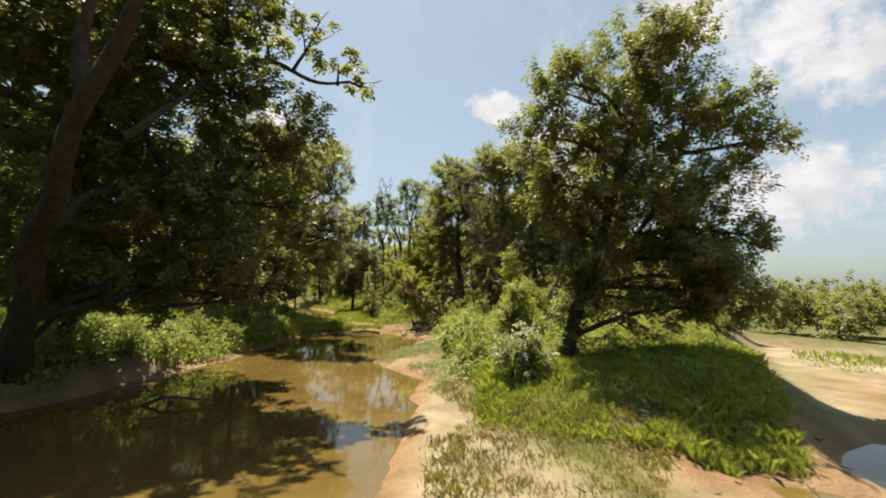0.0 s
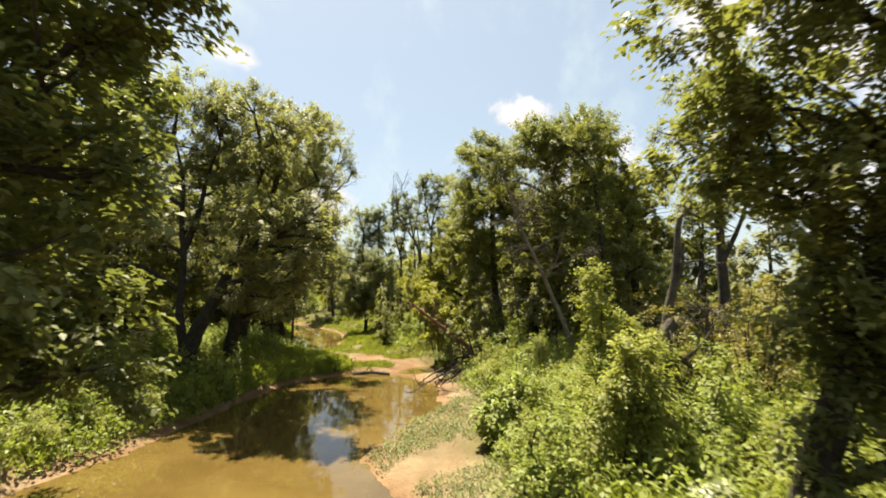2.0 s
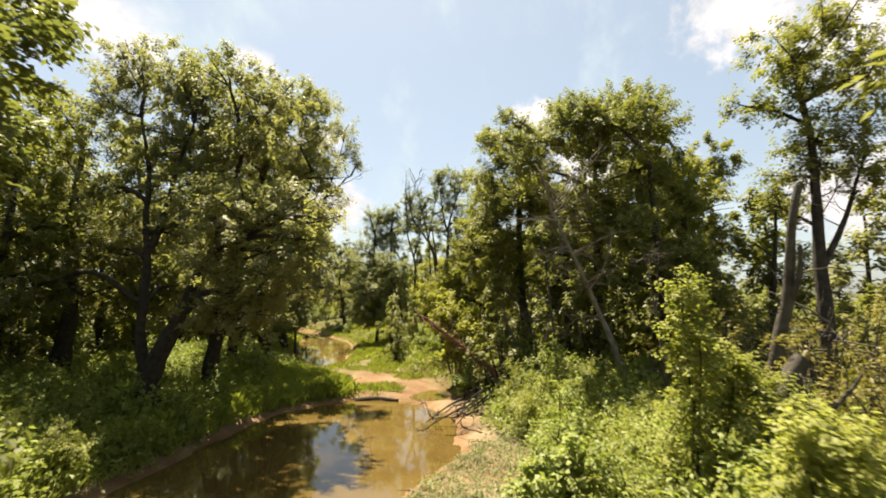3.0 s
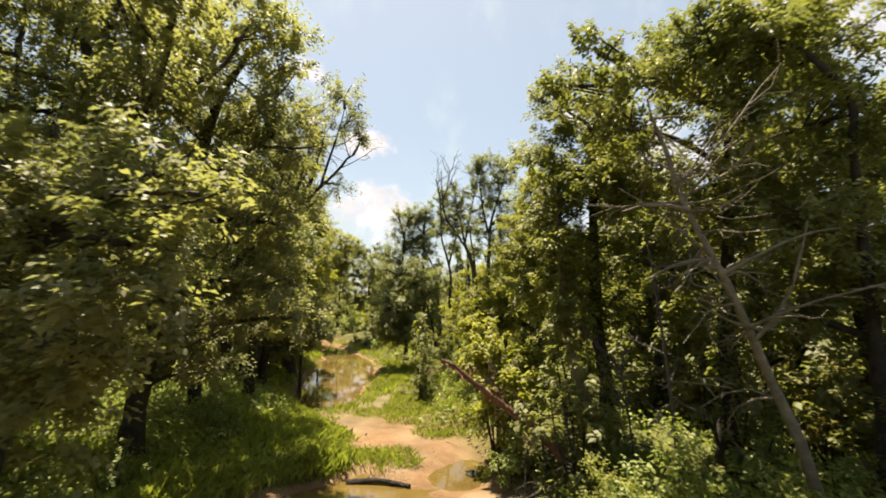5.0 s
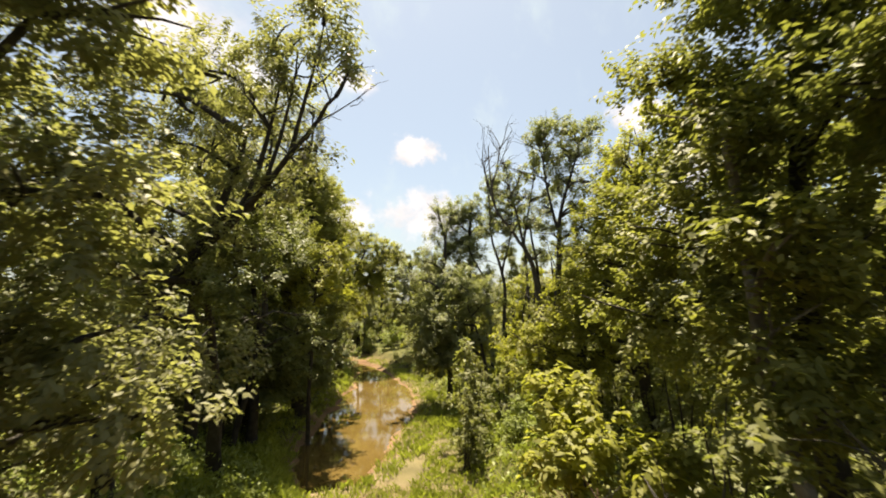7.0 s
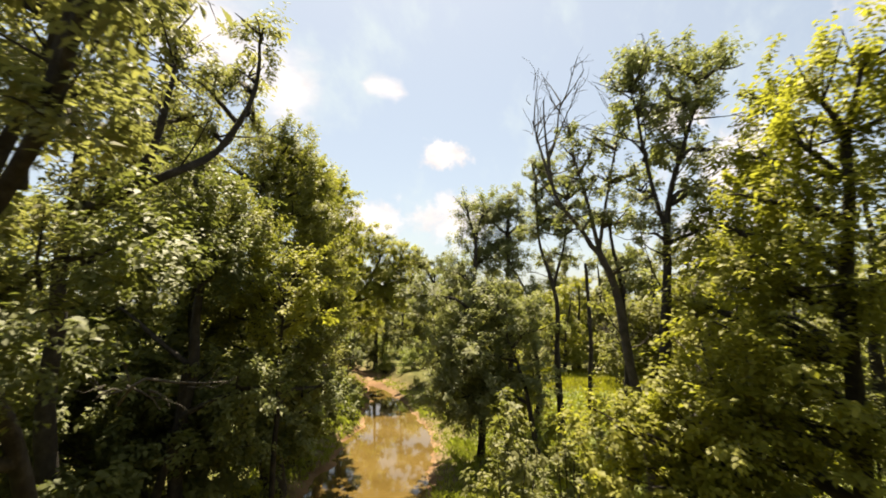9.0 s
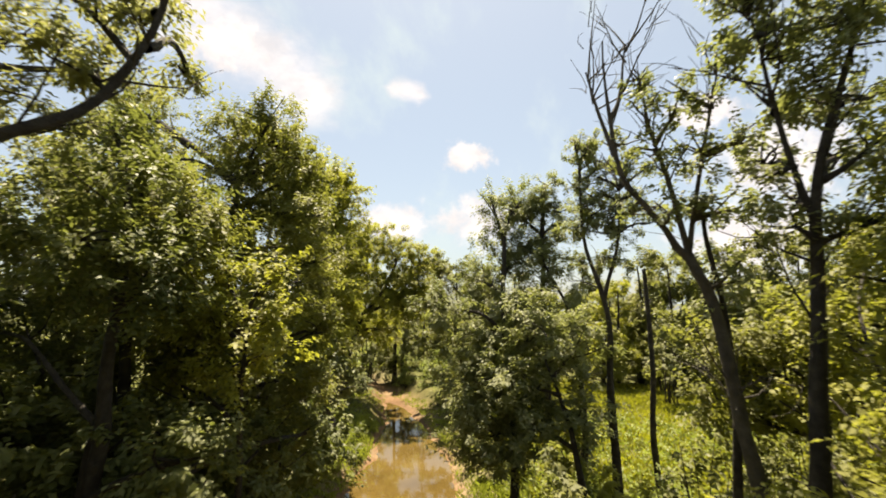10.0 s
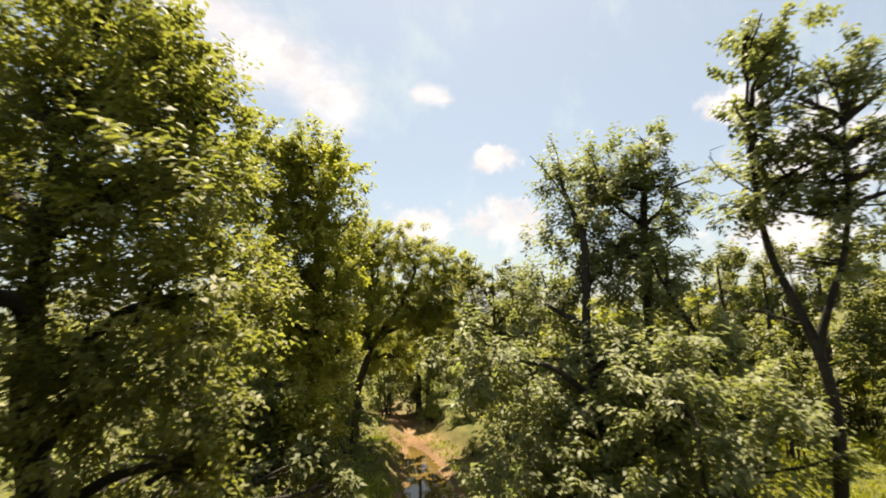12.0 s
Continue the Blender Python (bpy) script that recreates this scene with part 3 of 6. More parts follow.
# Added sun blocker, mostly out of view: its masses shade the pool and left bank.
tree("mostly unseen maple crown added to shade pool and bank", [(-11.6, 5.5, 1), (-11.3, 5.5, 3), (-10.6, 5.6, 5), (-9.8, 5.7, 7.5)], 0.3,
     [(-10.0, 5.5, 8.4, 2.4, 1.8), (-8.6, 6.5, 6.5, 1.9, 1.5), (-10.8, 6.5, 5.6, 2.2, 1.6), (-9.0, 7.5, 4.2, 1.7, 1.1), (-11.5, 8.0, 3.6, 1.7, 1.3), (-9.4, 3.5, 5.2, 1.6, 1.2), (-8.2, 10.5, 8.2, 1.6, 1.4), (-9.6, 10.0, 2.6, 1.2, 0.9), (-6.6, 4.4, 9.4, 2.0, 1.1), (-4.8, 3.6, 9.4, 1.9, 1.1), (-11.2, 12.2, 9.2, 2.0, 1.0), (-10.2, 9.6, 8.8, 1.8, 0.9), (-8.8, 10.2, 9.8, 1.8, 0.9), (-6.6, 8.3, 10.2, 2.0, 0.9), (-10.6, 13.4, 6.6, 1.5, 0.9), (-9.4, 14.6, 8.2, 1.6, 0.8), (-8.2, 14.8, 6.2, 1.3, 0.7)], leaf_mat=SHADE, density=40, leaf=0.2)
# Shading tree, added for the shadow it throws on the left bank.
tree("tall maple added to shade the weedy bank", [(-13.0, 16.5, 1), (-12.9, 16.4, 4), (-12.6, 16.4, 7), (-12.3, 16.3, 9.5)], 0.3,
     [(-12.2, 16.5, 10.2, 2.4, 1.5), (-11.0, 14.8, 8.6, 2.0, 1.3), (-13.8, 15.2, 8.4, 2.2, 1.5), (-13.6, 17.4, 5.6, 1.6, 1.1), (-14.2, 18.4, 7.0, 2.0, 1.5)], leaf_mat=SHADE, density=42, leaf=0.19)
# Never in view; added only to keep sun off the lower pool.
tree("unseen bank maple added to shade the lower pool", [(-12.5, -2, 1), (-12.2, -2, 3.5), (-11.5, -1.8, 6), (-10.8, -1.6, 8)], 0.3,
     [(-10.8, -1.6, 8.6, 2.6, 1.9), (-8.6, -0.8, 6.8, 2.2, 1.6), (-10.5, 1.0, 6.0, 2.3, 1.6), (-8.2, 1.2, 4.6, 1.8, 1.1), (-11.2, 2.5, 3.6, 1.8, 1.4), (-9.6, -2.6, 4.6, 2.2, 1.5)], density=30, leaf=0.25)

# ---- trees on the outer bank, further up ----
tree("leaning silver maple with forked trunk on the weedy bank", [(-9.26, 23.0, 1), (-8.56, 22.90, 2.64), (-7.73, 22.60, 3.93), (-6.66, 21.90, 4.67), (-6.4, 21.4, 4.7), (-5.5, 20.8, 4.75)], 0.27,
     [(-5.5, 20.7, 5.1, 1.0, 0.55), (-4.2, 20.5, 4.35, 0.8, 0.65), (-3.7, 20.2, 4.7, 0.5, 0.55), (-5.5, 21.1, 5.7, 0.9, 0.6), (-5.3, 20.8, 3.2, 0.75, 0.5), (-6.5, 21.5, 3.2, 0.8, 0.5), (-4.7, 20.7, 3.6, 0.8, 0.5), (-6.7, 21.6, 5.7, 1.0, 0.7), (-4.3, 21.0, 5.5, 0.75, 0.6), (-3.5, 20.7, 5.2, 0.4, 0.4), (-6.0, 20.7, 4.1, 0.8, 0.5),
      (-10.8, 24.0, 10.4, 1.2, 1.1), (-9.3, 24.0, 9.9, 1.15, 1.1), (-11.5, 24.0, 9.2, 1.4, 1.4), (-9.4, 24.0, 8.2, 1.5, 1.25), (-8.6, 24.0, 6.7, 1.5, 1.1), (-7.5, 23.6, 5.6, 1.2, 0.8), (-9.9, 24.4, 5.6, 1.4, 0.9), (-11.5, 24.0, 6.8, 1.5, 1.5), (-12.0, 24.5, 4.9, 1.6, 1.1), (-11.0, 25.2, 3.9, 1.3, 0.8), (-13.4, 23.5, 3.8, 1.5, 1.1)] +
     [(-9.0, 24.5, 9.6, 1.57, 1.0), (-7.5, 24.5, 8.7, 1.01, 0.89), (-10.0, 24.5, 7.9, 1.58, 1.0), (-5.9, 24.5, 9.2, 0.84, 0.6), (-7.4, 23.6, 7.6, 1.1, 0.8), (-6.4, 23.0, 7.7, 1.1, 0.7), (-5.6, 22.4, 8.5, 1.0, 0.6), (-7.0, 22.6, 9.2, 1.1, 0.7)],
     WILLOW, stems=[(0.15, [(-9.3, 23.0, 1.0), (-9.55, 23.1, 2.8), (-9.8, 23.4, 5.2), (-10.0, 23.6, 7.2), (-10.7, 24, 8.9)]), (0.12, [(-9.7, 23.4, 4.8), (-9.2, 23.6, 6.6), (-8.9, 23.9, 8.6)]), (0.10, [(-8.3, 23.3, 3.5), (-7.9, 23.4, 4.8), (-7.4, 23.6, 6.4), (-7.3, 23.8, 7.6)])], density=98, clump=0.36, per=32, leaf=0.1)
tree("pale green maple with an open rounded crown", [(-9.6, 26.3, 1), (-9.0, 26, 3.5), (-8.2, 25.7, 6), (-7.4, 25.5, 8), (-6.6, 25.5, 9.3)], 0.24,
     [(-5.7, 26.2, 3.9, 0.8, 0.5), (-7.6, 25.5, 9.8, 0.9, 0.8), (-5.9, 25.5, 9.4, 0.85, 0.85), (-6.4, 25.5, 8.3, 1.4, 1.0), (-8.9, 25.5, 8.4, 1.2, 1.2), (-7.7, 25.5, 7.5, 1.5, 1.2), (-5.7, 25.5, 7.2, 0.8, 0.9), (-6.5, 25.5, 5.9, 1.4, 1.0),
      (-5.6, 25.6, 5.7, 0.7, 0.7), (-7.4, 25.5, 4.3, 1.2, 0.85), (-6.0, 25.7, 4.5, 0.9, 0.7), (-11.8, 25.8, 5.6, 1.96, 0.98), (-10.9, 25.8, 3.8, 1.71, 0.93), (-6.8, 25.8, 4.3, 0.86, 0.62), (-7.6, 25.3, 3.3, 0.8, 0.55), (-8.1, 24.9, 4.0, 0.8, 0.6), (-8.0, 27.4, 3.7, 1.0, 0.7), (-7.6, 28.6, 4.1, 0.9, 0.6), (-7.7, 26.2, 2.7, 0.7, 0.5), (-9.0, 26.9, 2.9, 0.9, 0.6), (-8.8, 25.3, 4.9, 0.9, 0.65), (-8.2, 25.0, 5.9, 0.9, 0.65), (-9.3, 25.6, 3.2, 0.7, 0.5)],
     WILLOW, stems=[(0.10, [(-8.4, 25.8, 5.4), (-7.2, 25.5, 6.8), (-5.9, 25.4, 7.4)])], density=125, clump=0.34, per=32, leaf=0.09)
tree("shady bank maple among other trunks", [(-14.0, 25, 1), (-13.8, 25, 4), (-13.6, 24.8, 6.5), (-13.2, 24.5, 8.4)], 0.28,
     [(-13.4, 25.0, 5.4, 1.7, 1.7), (-12.7, 26.0, 3.9, 1.7, 1.2), (-14.7, 25.0, 8.4, 1.9, 2.1), (-14.4, 24.0, 6.0, 1.7, 1.9), (-12.6, 23.5, 8.6, 1.3, 1.2)], MAPLE, density=48, leaf=0.125)
tree("crack willow leaning far out over the creek", [(-11.2, 29.9, 1), (-11.0, 30.0, 2.9), (-10.7, 30.4, 4.7), (-10.1, 30.8, 5.9), (-9.2, 30.95, 6.5), (-8.2, 30.7, 7.2), (-7.2, 30.4, 7.85), (-6.38, 30.1, 8.4)], 0.18,
     [(-6.2, 30.2, 8.9, 0.4, 0.4), (-6.6, 30.3, 9.5, 0.5, 0.55), (-6.9, 30.4, 10.3, 0.6, 0.6), (-7.6, 30.6, 9.2, 0.75, 0.6), (-8.3, 30.8, 10.1, 0.9, 0.75), (-8.7, 30.9, 8.7, 0.9, 0.7), (-10.2, 31.0, 9.9, 1.2, 1.1),
      (-10.6, 31.0, 8.3, 1.2, 0.95), (-8.1, 30.8, 7.0, 0.7, 0.45), (-7.0, 30.5, 7.6, 0.4, 0.35), (-11.5, 30.2, 9.4, 1.4, 1.4), (-12.1, 31.0, 7.3, 1.5, 1.2), (-9.9, 31.0, 6.0, 1.1, 0.65), (-9.4, 31.4, 7.6, 0.9, 0.6), (-11.6, 30.6, 5.4, 1.3, 1.0)],
     WILLOW, density=100, clump=0.34, per=28, leaf=0.115, aspect=0.4, r1=0.025, bare=16, stems=[(0.09, [(-10.0, 30.85, 6.0), (-9.5, 31.2, 7.6), (-9.1, 31.2, 9.2)]), (0.07, [(-9.1, 30.95, 6.6), (-8.5, 30.9, 8.0), (-8.0, 30.8, 9.4)]), (0.05, [(-7.6, 30.5, 7.6), (-7.1, 30.4, 8.7), (-6.8, 30.3, 9.9)]), (0.05, [(-8.3, 30.7, 7.15), (-7.8, 30.6, 8.4), (-7.5, 30.5, 9.6)])])
tree("low spreading bank maple hanging over the shaded water", [(-11.4, 33, 1), (-11.0, 32.5, 2.5), (-10.6, 31.8, 4.2), (-10.2, 31.2, 5.3)], 0.2,
     [(-9.3, 32.0, 6.2, 1.0, 0.8), (-11.8, 31.0, 5.4, 1.4, 0.85), (-9.4, 31.0, 5.2, 1.2, 0.7), (-10.1, 28.0, 5.4, 1.2, 1.0), (-9.7, 28.0, 3.9, 1.1, 0.85), (-11.6, 28.2, 7.6, 0.9, 0.8), (-9.3, 28.5, 4.3, 0.8, 0.7)],
     SHADE, density=105, clump=0.36, per=28, leaf=0.09)
tree("open-crowned willow with a bent limb", [(-13.0, 33.8, 1), (-13.1, 33.6, 3.5), (-13.0, 33.5, 5.6), (-12.9, 33.6, 7.3), (-13.3, 33.8, 8.8)], 0.2,
     [(-10.15, 34.7, 10.3, 0.5, 0.6), (-10.3, 34.7, 9.5, 0.45, 0.5), (-10.9, 34.3, 9.3, 0.55, 0.5), (-10.5, 33.4, 9.6, 0.6, 0.6), (-11.5, 33.6, 10.4, 0.9, 0.8), (-11.3, 33.4, 8.7, 0.65, 0.5), (-12.2, 33.5, 9.6, 0.9, 0.8), (-12.9, 33.3, 10.6, 1.2, 1.0), (-10.6, 34.3, 8.5, 0.4, 0.35), (-11.9, 33.6, 8.2, 0.8, 0.5), (-13.2, 33.4, 9.0, 1.0, 0.8), (-12.6, 33.6, 7.3, 0.9, 0.6), (-12.4, 34.5, 9.4, 0.60, 0.50), (-12.2, 35.1, 9.2, 0.60, 0.45), (-12.4, 34.4, 8.5, 0.50, 0.40), (-11.8, 35.5, 9.9, 0.55, 0.50), (-11.4, 36.0, 9.3, 0.45, 0.40), (-12.5, 35.1, 8.4, 0.50, 0.35)],
     WILLOW, density=105, clump=0.3, per=24, leaf=0.1, aspect=0.42, bare=14, stems=[(0.10, [(-12.9, 33.55, 6.9), (-12.1, 33.4, 7.15), (-11.3, 33.3, 7.25), (-10.65, 33.4, 7.42), (-10.45, 34.3, 8.0), (-10.25, 34.65, 8.8), (-10.16, 34.76, 9.6), (-10.1, 34.8, 10.4)]), (0.07, [(-11.0, 33.3, 7.3), (-10.6, 33.3, 8.0), (-10.4, 33.33, 8.65), (-10.45, 33.4, 9.6)]), (0.06, [(-12.0, 33.4, 7.2), (-11.7, 33.5, 8.4), (-11.5, 33.6, 10.0)])])
tree("large rounded dark maple at the water", [(-14.3, 40.3, 1), (-14.5, 40, 4), (-15.1, 40, 6.6), (-14.9, 40, 9)], 0.3,
     [(-14.5, 41.0, 10.4, 0.6, 0.55), (-13.8, 41.0, 9.6, 0.45, 0.45), (-15.1, 41.0, 9.7, 0.8, 0.75), (-13.8, 41.0, 8.6, 0.5, 0.5), (-13.9, 40.0, 10.5, 0.8, 0.65), (-15.0, 40.0, 10.3, 1.1, 0.9), (-13.0, 40.0, 9.4, 0.7, 0.7), (-14.4, 40.0, 9.1, 1.3, 1.0), (-12.9, 40.0, 8.1, 0.9, 0.8), (-14.6, 40.0, 7.7, 1.4, 1.0), (-12.4, 40.0, 7.0, 0.7, 0.75), (-12.6, 37.0, 7.3, 0.95, 0.85), (-13.6, 40.0, 6.2, 1.3, 0.95), (-12.3, 40.0, 5.5, 0.6, 0.75), (-13.0, 38.0, 5.6, 1.2, 0.9), (-13.2, 40.0, 4.4, 1.2, 0.8)] +
     [(-14.9, 40.0, 3.7, 1.6, 1.2), (-19.1, 40.0, 11.6, 1.22, 1.06), (-18.1, 40.0, 9.8, 1.22, 0.95), (-16.9, 40.0, 8.4, 1.08, 0.84), (-18.7, 40.0, 8.5, 1.11, 1.11), (-14.5, 41.0, 10.1, 0.81, 0.63), (-13.4, 41.0, 9.2, 0.54, 0.46), (-14.0, 41.0, 8.4, 0.72, 0.56), (-14.3, 42.0, 8.8, 0.54, 0.54), (-14.3, 42.0, 7.7, 0.62, 0.62), (-14.5, 42.5, 6.8, 0.65, 0.65)],
     MAPLE, density=150, leaf=0.092)
tree("shaded young maple at the edge of the water", [(-12.8, 35.8, 1), (-12.6, 35.8, 3), (-12.4, 35.8, 5), (-12.6, 36, 7)], 0.16,
     [(-12.0, 36.0, 6.4, 0.95, 0.85), (-12.5, 40.0, 3.4, 0.65, 0.75), (-13.0, 38.6, 3.0, 1.2, 0.8), (-12.6, 36.0, 7.8, 1.0, 0.9), (-12.1, 35.0, 6.9, 0.9, 1.0), (-13.8, 36.5, 8.9, 0.8, 0.8)],
     SHADE, density=130, leaf=0.1)
tree("dense shaded thicket maple down to the water", [(-14.4, 37.2, 1), (-14.3, 37, 2.4), (-14.2, 37, 3.8), (-14.4, 37, 5)], 0.12,
     [(-14.3, 34.5, 4.3, 1.6, 1.2), (-14.1, 36.0, 3.6, 1.7, 1.2), (-13.8, 38.0, 3.6, 1.6, 1.2), (-14.3, 41.0, 3.9, 1.2, 1.0), (-13.5, 34.5, 2.6, 1.8, 1.0), (-13.2, 37.0, 2.1, 1.6, 1.1), (-13.4, 39.0, 2.3, 1.4, 1.1), (-14.7, 37.0, 4.9, 1.3, 1.0), (-14.2, 42.5, 2.4, 1.3, 1.2), (-16.9, 44.5, 4.8, 1.17, 0.81), (-15.6, 44.5, 4.1, 0.9, 0.62), (-16.8, 44.5, 3.4, 1.19, 0.75), (-14.8, 44.5, 3.7, 0.53, 0.47), (-18.2, 44.5, 4.0, 1.27, 0.96)],
     SHADE, density=70, leaf=0.15)
tree("yellow-green box elder sapling in full sun", [(-12.4, 38.2, 1), (-12.2, 38.0, 3), (-12.0, 37.8, 4.8), (-11.9, 37.7, 5.8)], 0.08,
     [(-13.6, 37.6, 6.3, 0.72, 0.46), (-12.4, 37.6, 6.6, 0.73, 0.41), (-11.2, 37.6, 6.5, 0.49, 0.37), (-12.7, 37.6, 5.7, 0.85, 0.43), (-11.3, 37.6, 5.8, 0.66, 0.37), (-14.1, 37.6, 5.0, 0.87, 0.44), (-12.2, 37.6, 5.0, 0.73, 0.37), (-10.9, 37.6, 5.4, 0.4, 0.32), (-13.6, 37.5, 6.3, 0.78, 0.48), (-13.8, 37.5, 5.4, 0.81, 0.5), (-12.6, 37.5, 5.8, 0.62, 0.39), (-13.7, 37.5, 4.7, 0.81, 0.5)], ELDER, density=100, leaf=0.1, r1=0.03, clump=0.42, per=40)
tree("olive-green maple filling the bank behind the willow limb", [(-13.6, 36.6, 1), (-13.7, 36.8, 4), (-14.0, 37, 6), (-13.8, 37, 8)], 0.15,
     [(-15.6, 37.0, 8.2, 1.23, 0.86), (-13.7, 37.0, 8.3, 0.82, 0.72), (-14.6, 37.0, 7.3, 1.21, 0.66), (-12.8, 37.0, 7.3, 0.75, 0.56), (-15.5, 37.0, 6.5, 1.31, 0.83), (-16.9, 37.5, 8.7, 1.33, 1.0), (-14.8, 37.5, 7.9, 1.16, 0.87), (-16.3, 37.5, 7.0, 1.42, 0.95), (-14.1, 37.5, 6.6, 0.96, 0.83)], WILLOW, density=105, leaf=0.1)
tree("dark thicket maple drooping into the shaded creek", [(-12.9, 35.2, 1), (-12.7, 35.4, 2), (-12.6, 35.6, 3), (-12.6, 35.8, 4.4)], 0.1,
     [(-16.5, 36.2, 5.6, 1.83, 1.22), (-15.6, 36.2, 3.8, 1.89, 1.16), (-13.1, 36.2, 3.8, 1.34, 0.85), (-11.3, 36.2, 4.0, 0.85, 0.63), (-16.0, 36.2, 2.4, 1.97, 0.91), (-12.5, 36.2, 2.8, 1.31, 0.6)], SHADE, density=110, leaf=0.11)
tree("tall narrow maple behind the rounded one", [(-18.6, 48.3, 1), (-18.6, 48, 4), (-18.4, 48, 7), (-18.3, 48, 10)], 0.26,
     [(-18.4, 47.5, 9.4, 1.0, 0.9), (-17.4, 47.0, 9.2, 0.7, 0.7), (-18.8, 46.0, 11.3, 0.95, 0.8), (-19.4, 46.0, 10.1, 1.15, 1.0), (-18.1, 46.0, 9.6, 0.9, 0.9), (-18.4, 47.0, 11.0, 0.8, 0.8), (-18.7, 49.0, 11.3, 0.75, 0.8), (-17.6, 46.0, 8.0, 1.0, 0.85), (-16.9, 44.4, 7.3, 1.0, 0.95), (-16.8, 46.0, 6.6, 0.8, 0.8), (-18.8, 48.0, 11.5, 1.1, 0.85), (-17.6, 48.0, 10.5, 0.8, 1.0), (-19.0, 48.0, 9.9, 1.25, 1.05), (-17.9, 48.0, 8.3, 1.1, 1.1), (-19.4, 48.0, 7.4, 1.25, 1.25), (-18.3, 48.0, 6.2, 1.2, 1.2)] +
     [(-18.2, 46.0, 5.5, 1.1, 1.1), (-17.2, 46.0, 4.2, 1.05, 0.9), (-17.7, 45.0, 3.7, 1.2, 1.2), (-17.2, 44.0, 2.2, 1.3, 1.0), (-16.3, 42.5, 2.0, 1.1, 0.9), (-19.1, 47.0, 11.0, 1.02, 0.94), (-17.9, 47.0, 11.2, 0.89, 0.81), (-16.9, 47.0, 10.2, 0.76, 0.84), (-18.8, 47.0, 9.5, 1.24, 0.99), (-17.1, 47.0, 8.9, 0.98, 0.9), (-16.3, 47.0, 7.9, 0.65, 0.86), (-18.3, 47.0, 7.9, 1.27, 0.95), (-16.9, 47.0, 6.7, 0.88, 0.88), (-18.6, 47.0, 6.3, 1.29, 1.13), (-17.4, 47.0, 5.3, 1.06, 0.91), (-17.0, 45.0, 5.2, 1.06, 0.93)] +
     [(-15.8, 45.0, 4.7, 0.75, 0.62)], ELDER, density=70, leaf=0.13)
tree("sunlit yellow-green tree arching over the end of the creek", [(-24.3, 56.8, 1), (-23.7, 56.5, 3.6), (-23.0, 56.5, 5.4), (-21.5, 56.5, 6.9), (-20.5, 56.5, 8.7)], 0.22,
     [(-23.6, 56.0, 9.6, 1.6, 1.2), (-23.9, 57.0, 8.4, 1.7, 1.3), (-20.5, 61.0, 8.6, 1.4, 1.4), (-20.2, 57.0, 7.2, 1.6, 1.2), (-21.2, 56.5, 9.7, 1.9, 1.2), (-22.1, 55.0, 9.9, 1.7, 1.4), (-19.7, 56.8, 8.5, 1.4, 1.4), (-21.5, 56.5, 7.5, 2.4, 1.5), (-23.5, 56.5, 6.0, 1.8, 1.2), (-20.2, 57.0, 6.1, 1.8, 1.4), (-22.5, 58.0, 4.7, 2.2, 1.2)],
     ELDER, density=80, leaf=0.135, bare=16, stems=[(0.1, [(-23.2, 56.5, 4.9), (-22.8, 56.3, 7), (-22.2, 56, 9)]), (0.1, [(-22.6, 56.5, 5.8), (-21, 57, 6.4), (-19.8, 57, 7.4)])])

# ---- trees on the inner bank ----
tree("leafy maple clump at the bend", [(0.6, 30.5, 1), (0.3, 30.3, 4), (0.2, 30.2, 6.5), (0.3, 30, 8.6)], 0.2,
     [(-0.5, 30.0, 9.3, 1.0, 1.05), (0.5, 30.0, 9.0, 1.25, 1.2), (-0.1, 30.0, 7.3, 1.4, 1.4), (-0.9, 30.3, 5.6, 1.1, 1.2), (1.1, 30.0, 7.6, 1.2, 1.5), (-1.6, 31.2, 4.8, 1.0, 1.2), (0.0, 30.2, 4.3, 1.4, 1.0),
      (-1.4, 31.0, 8.2, 0.7, 0.55), (-0.7, 31.0, 7.6, 1.0, 0.8), (-1.2, 31.0, 6.4, 0.8, 0.75), (0.6, 28.3, 7.2, 0.9, 0.9), (0.2, 29.0, 5.4, 0.8, 0.6)], MAPLE, density=120, leaf=0.105)
tree("slender pale-barked bent tree in the thicket", [(0.20, 28.45, 1), (0.1, 28.5, 1.78), (-0.27, 28.6, 3.02), (-0.46, 28.9, 4.12), (-0.56, 29.3, 5.4), (-0.6, 29.6, 7)], 0.10,
     [(-0.6, 29.4, 5.6, 0.7, 0.5), (-0.7, 29.4, 7.0, 0.8, 0.7), (-0.4, 28.4, 3.7, 0.6, 0.5), (-0.45, 28.7, 4.6, 0.7, 0.55), (-0.5, 28.3, 5.4, 0.6, 0.5)], MAPLE, PALEBARK, density=91, leaf=0.125)
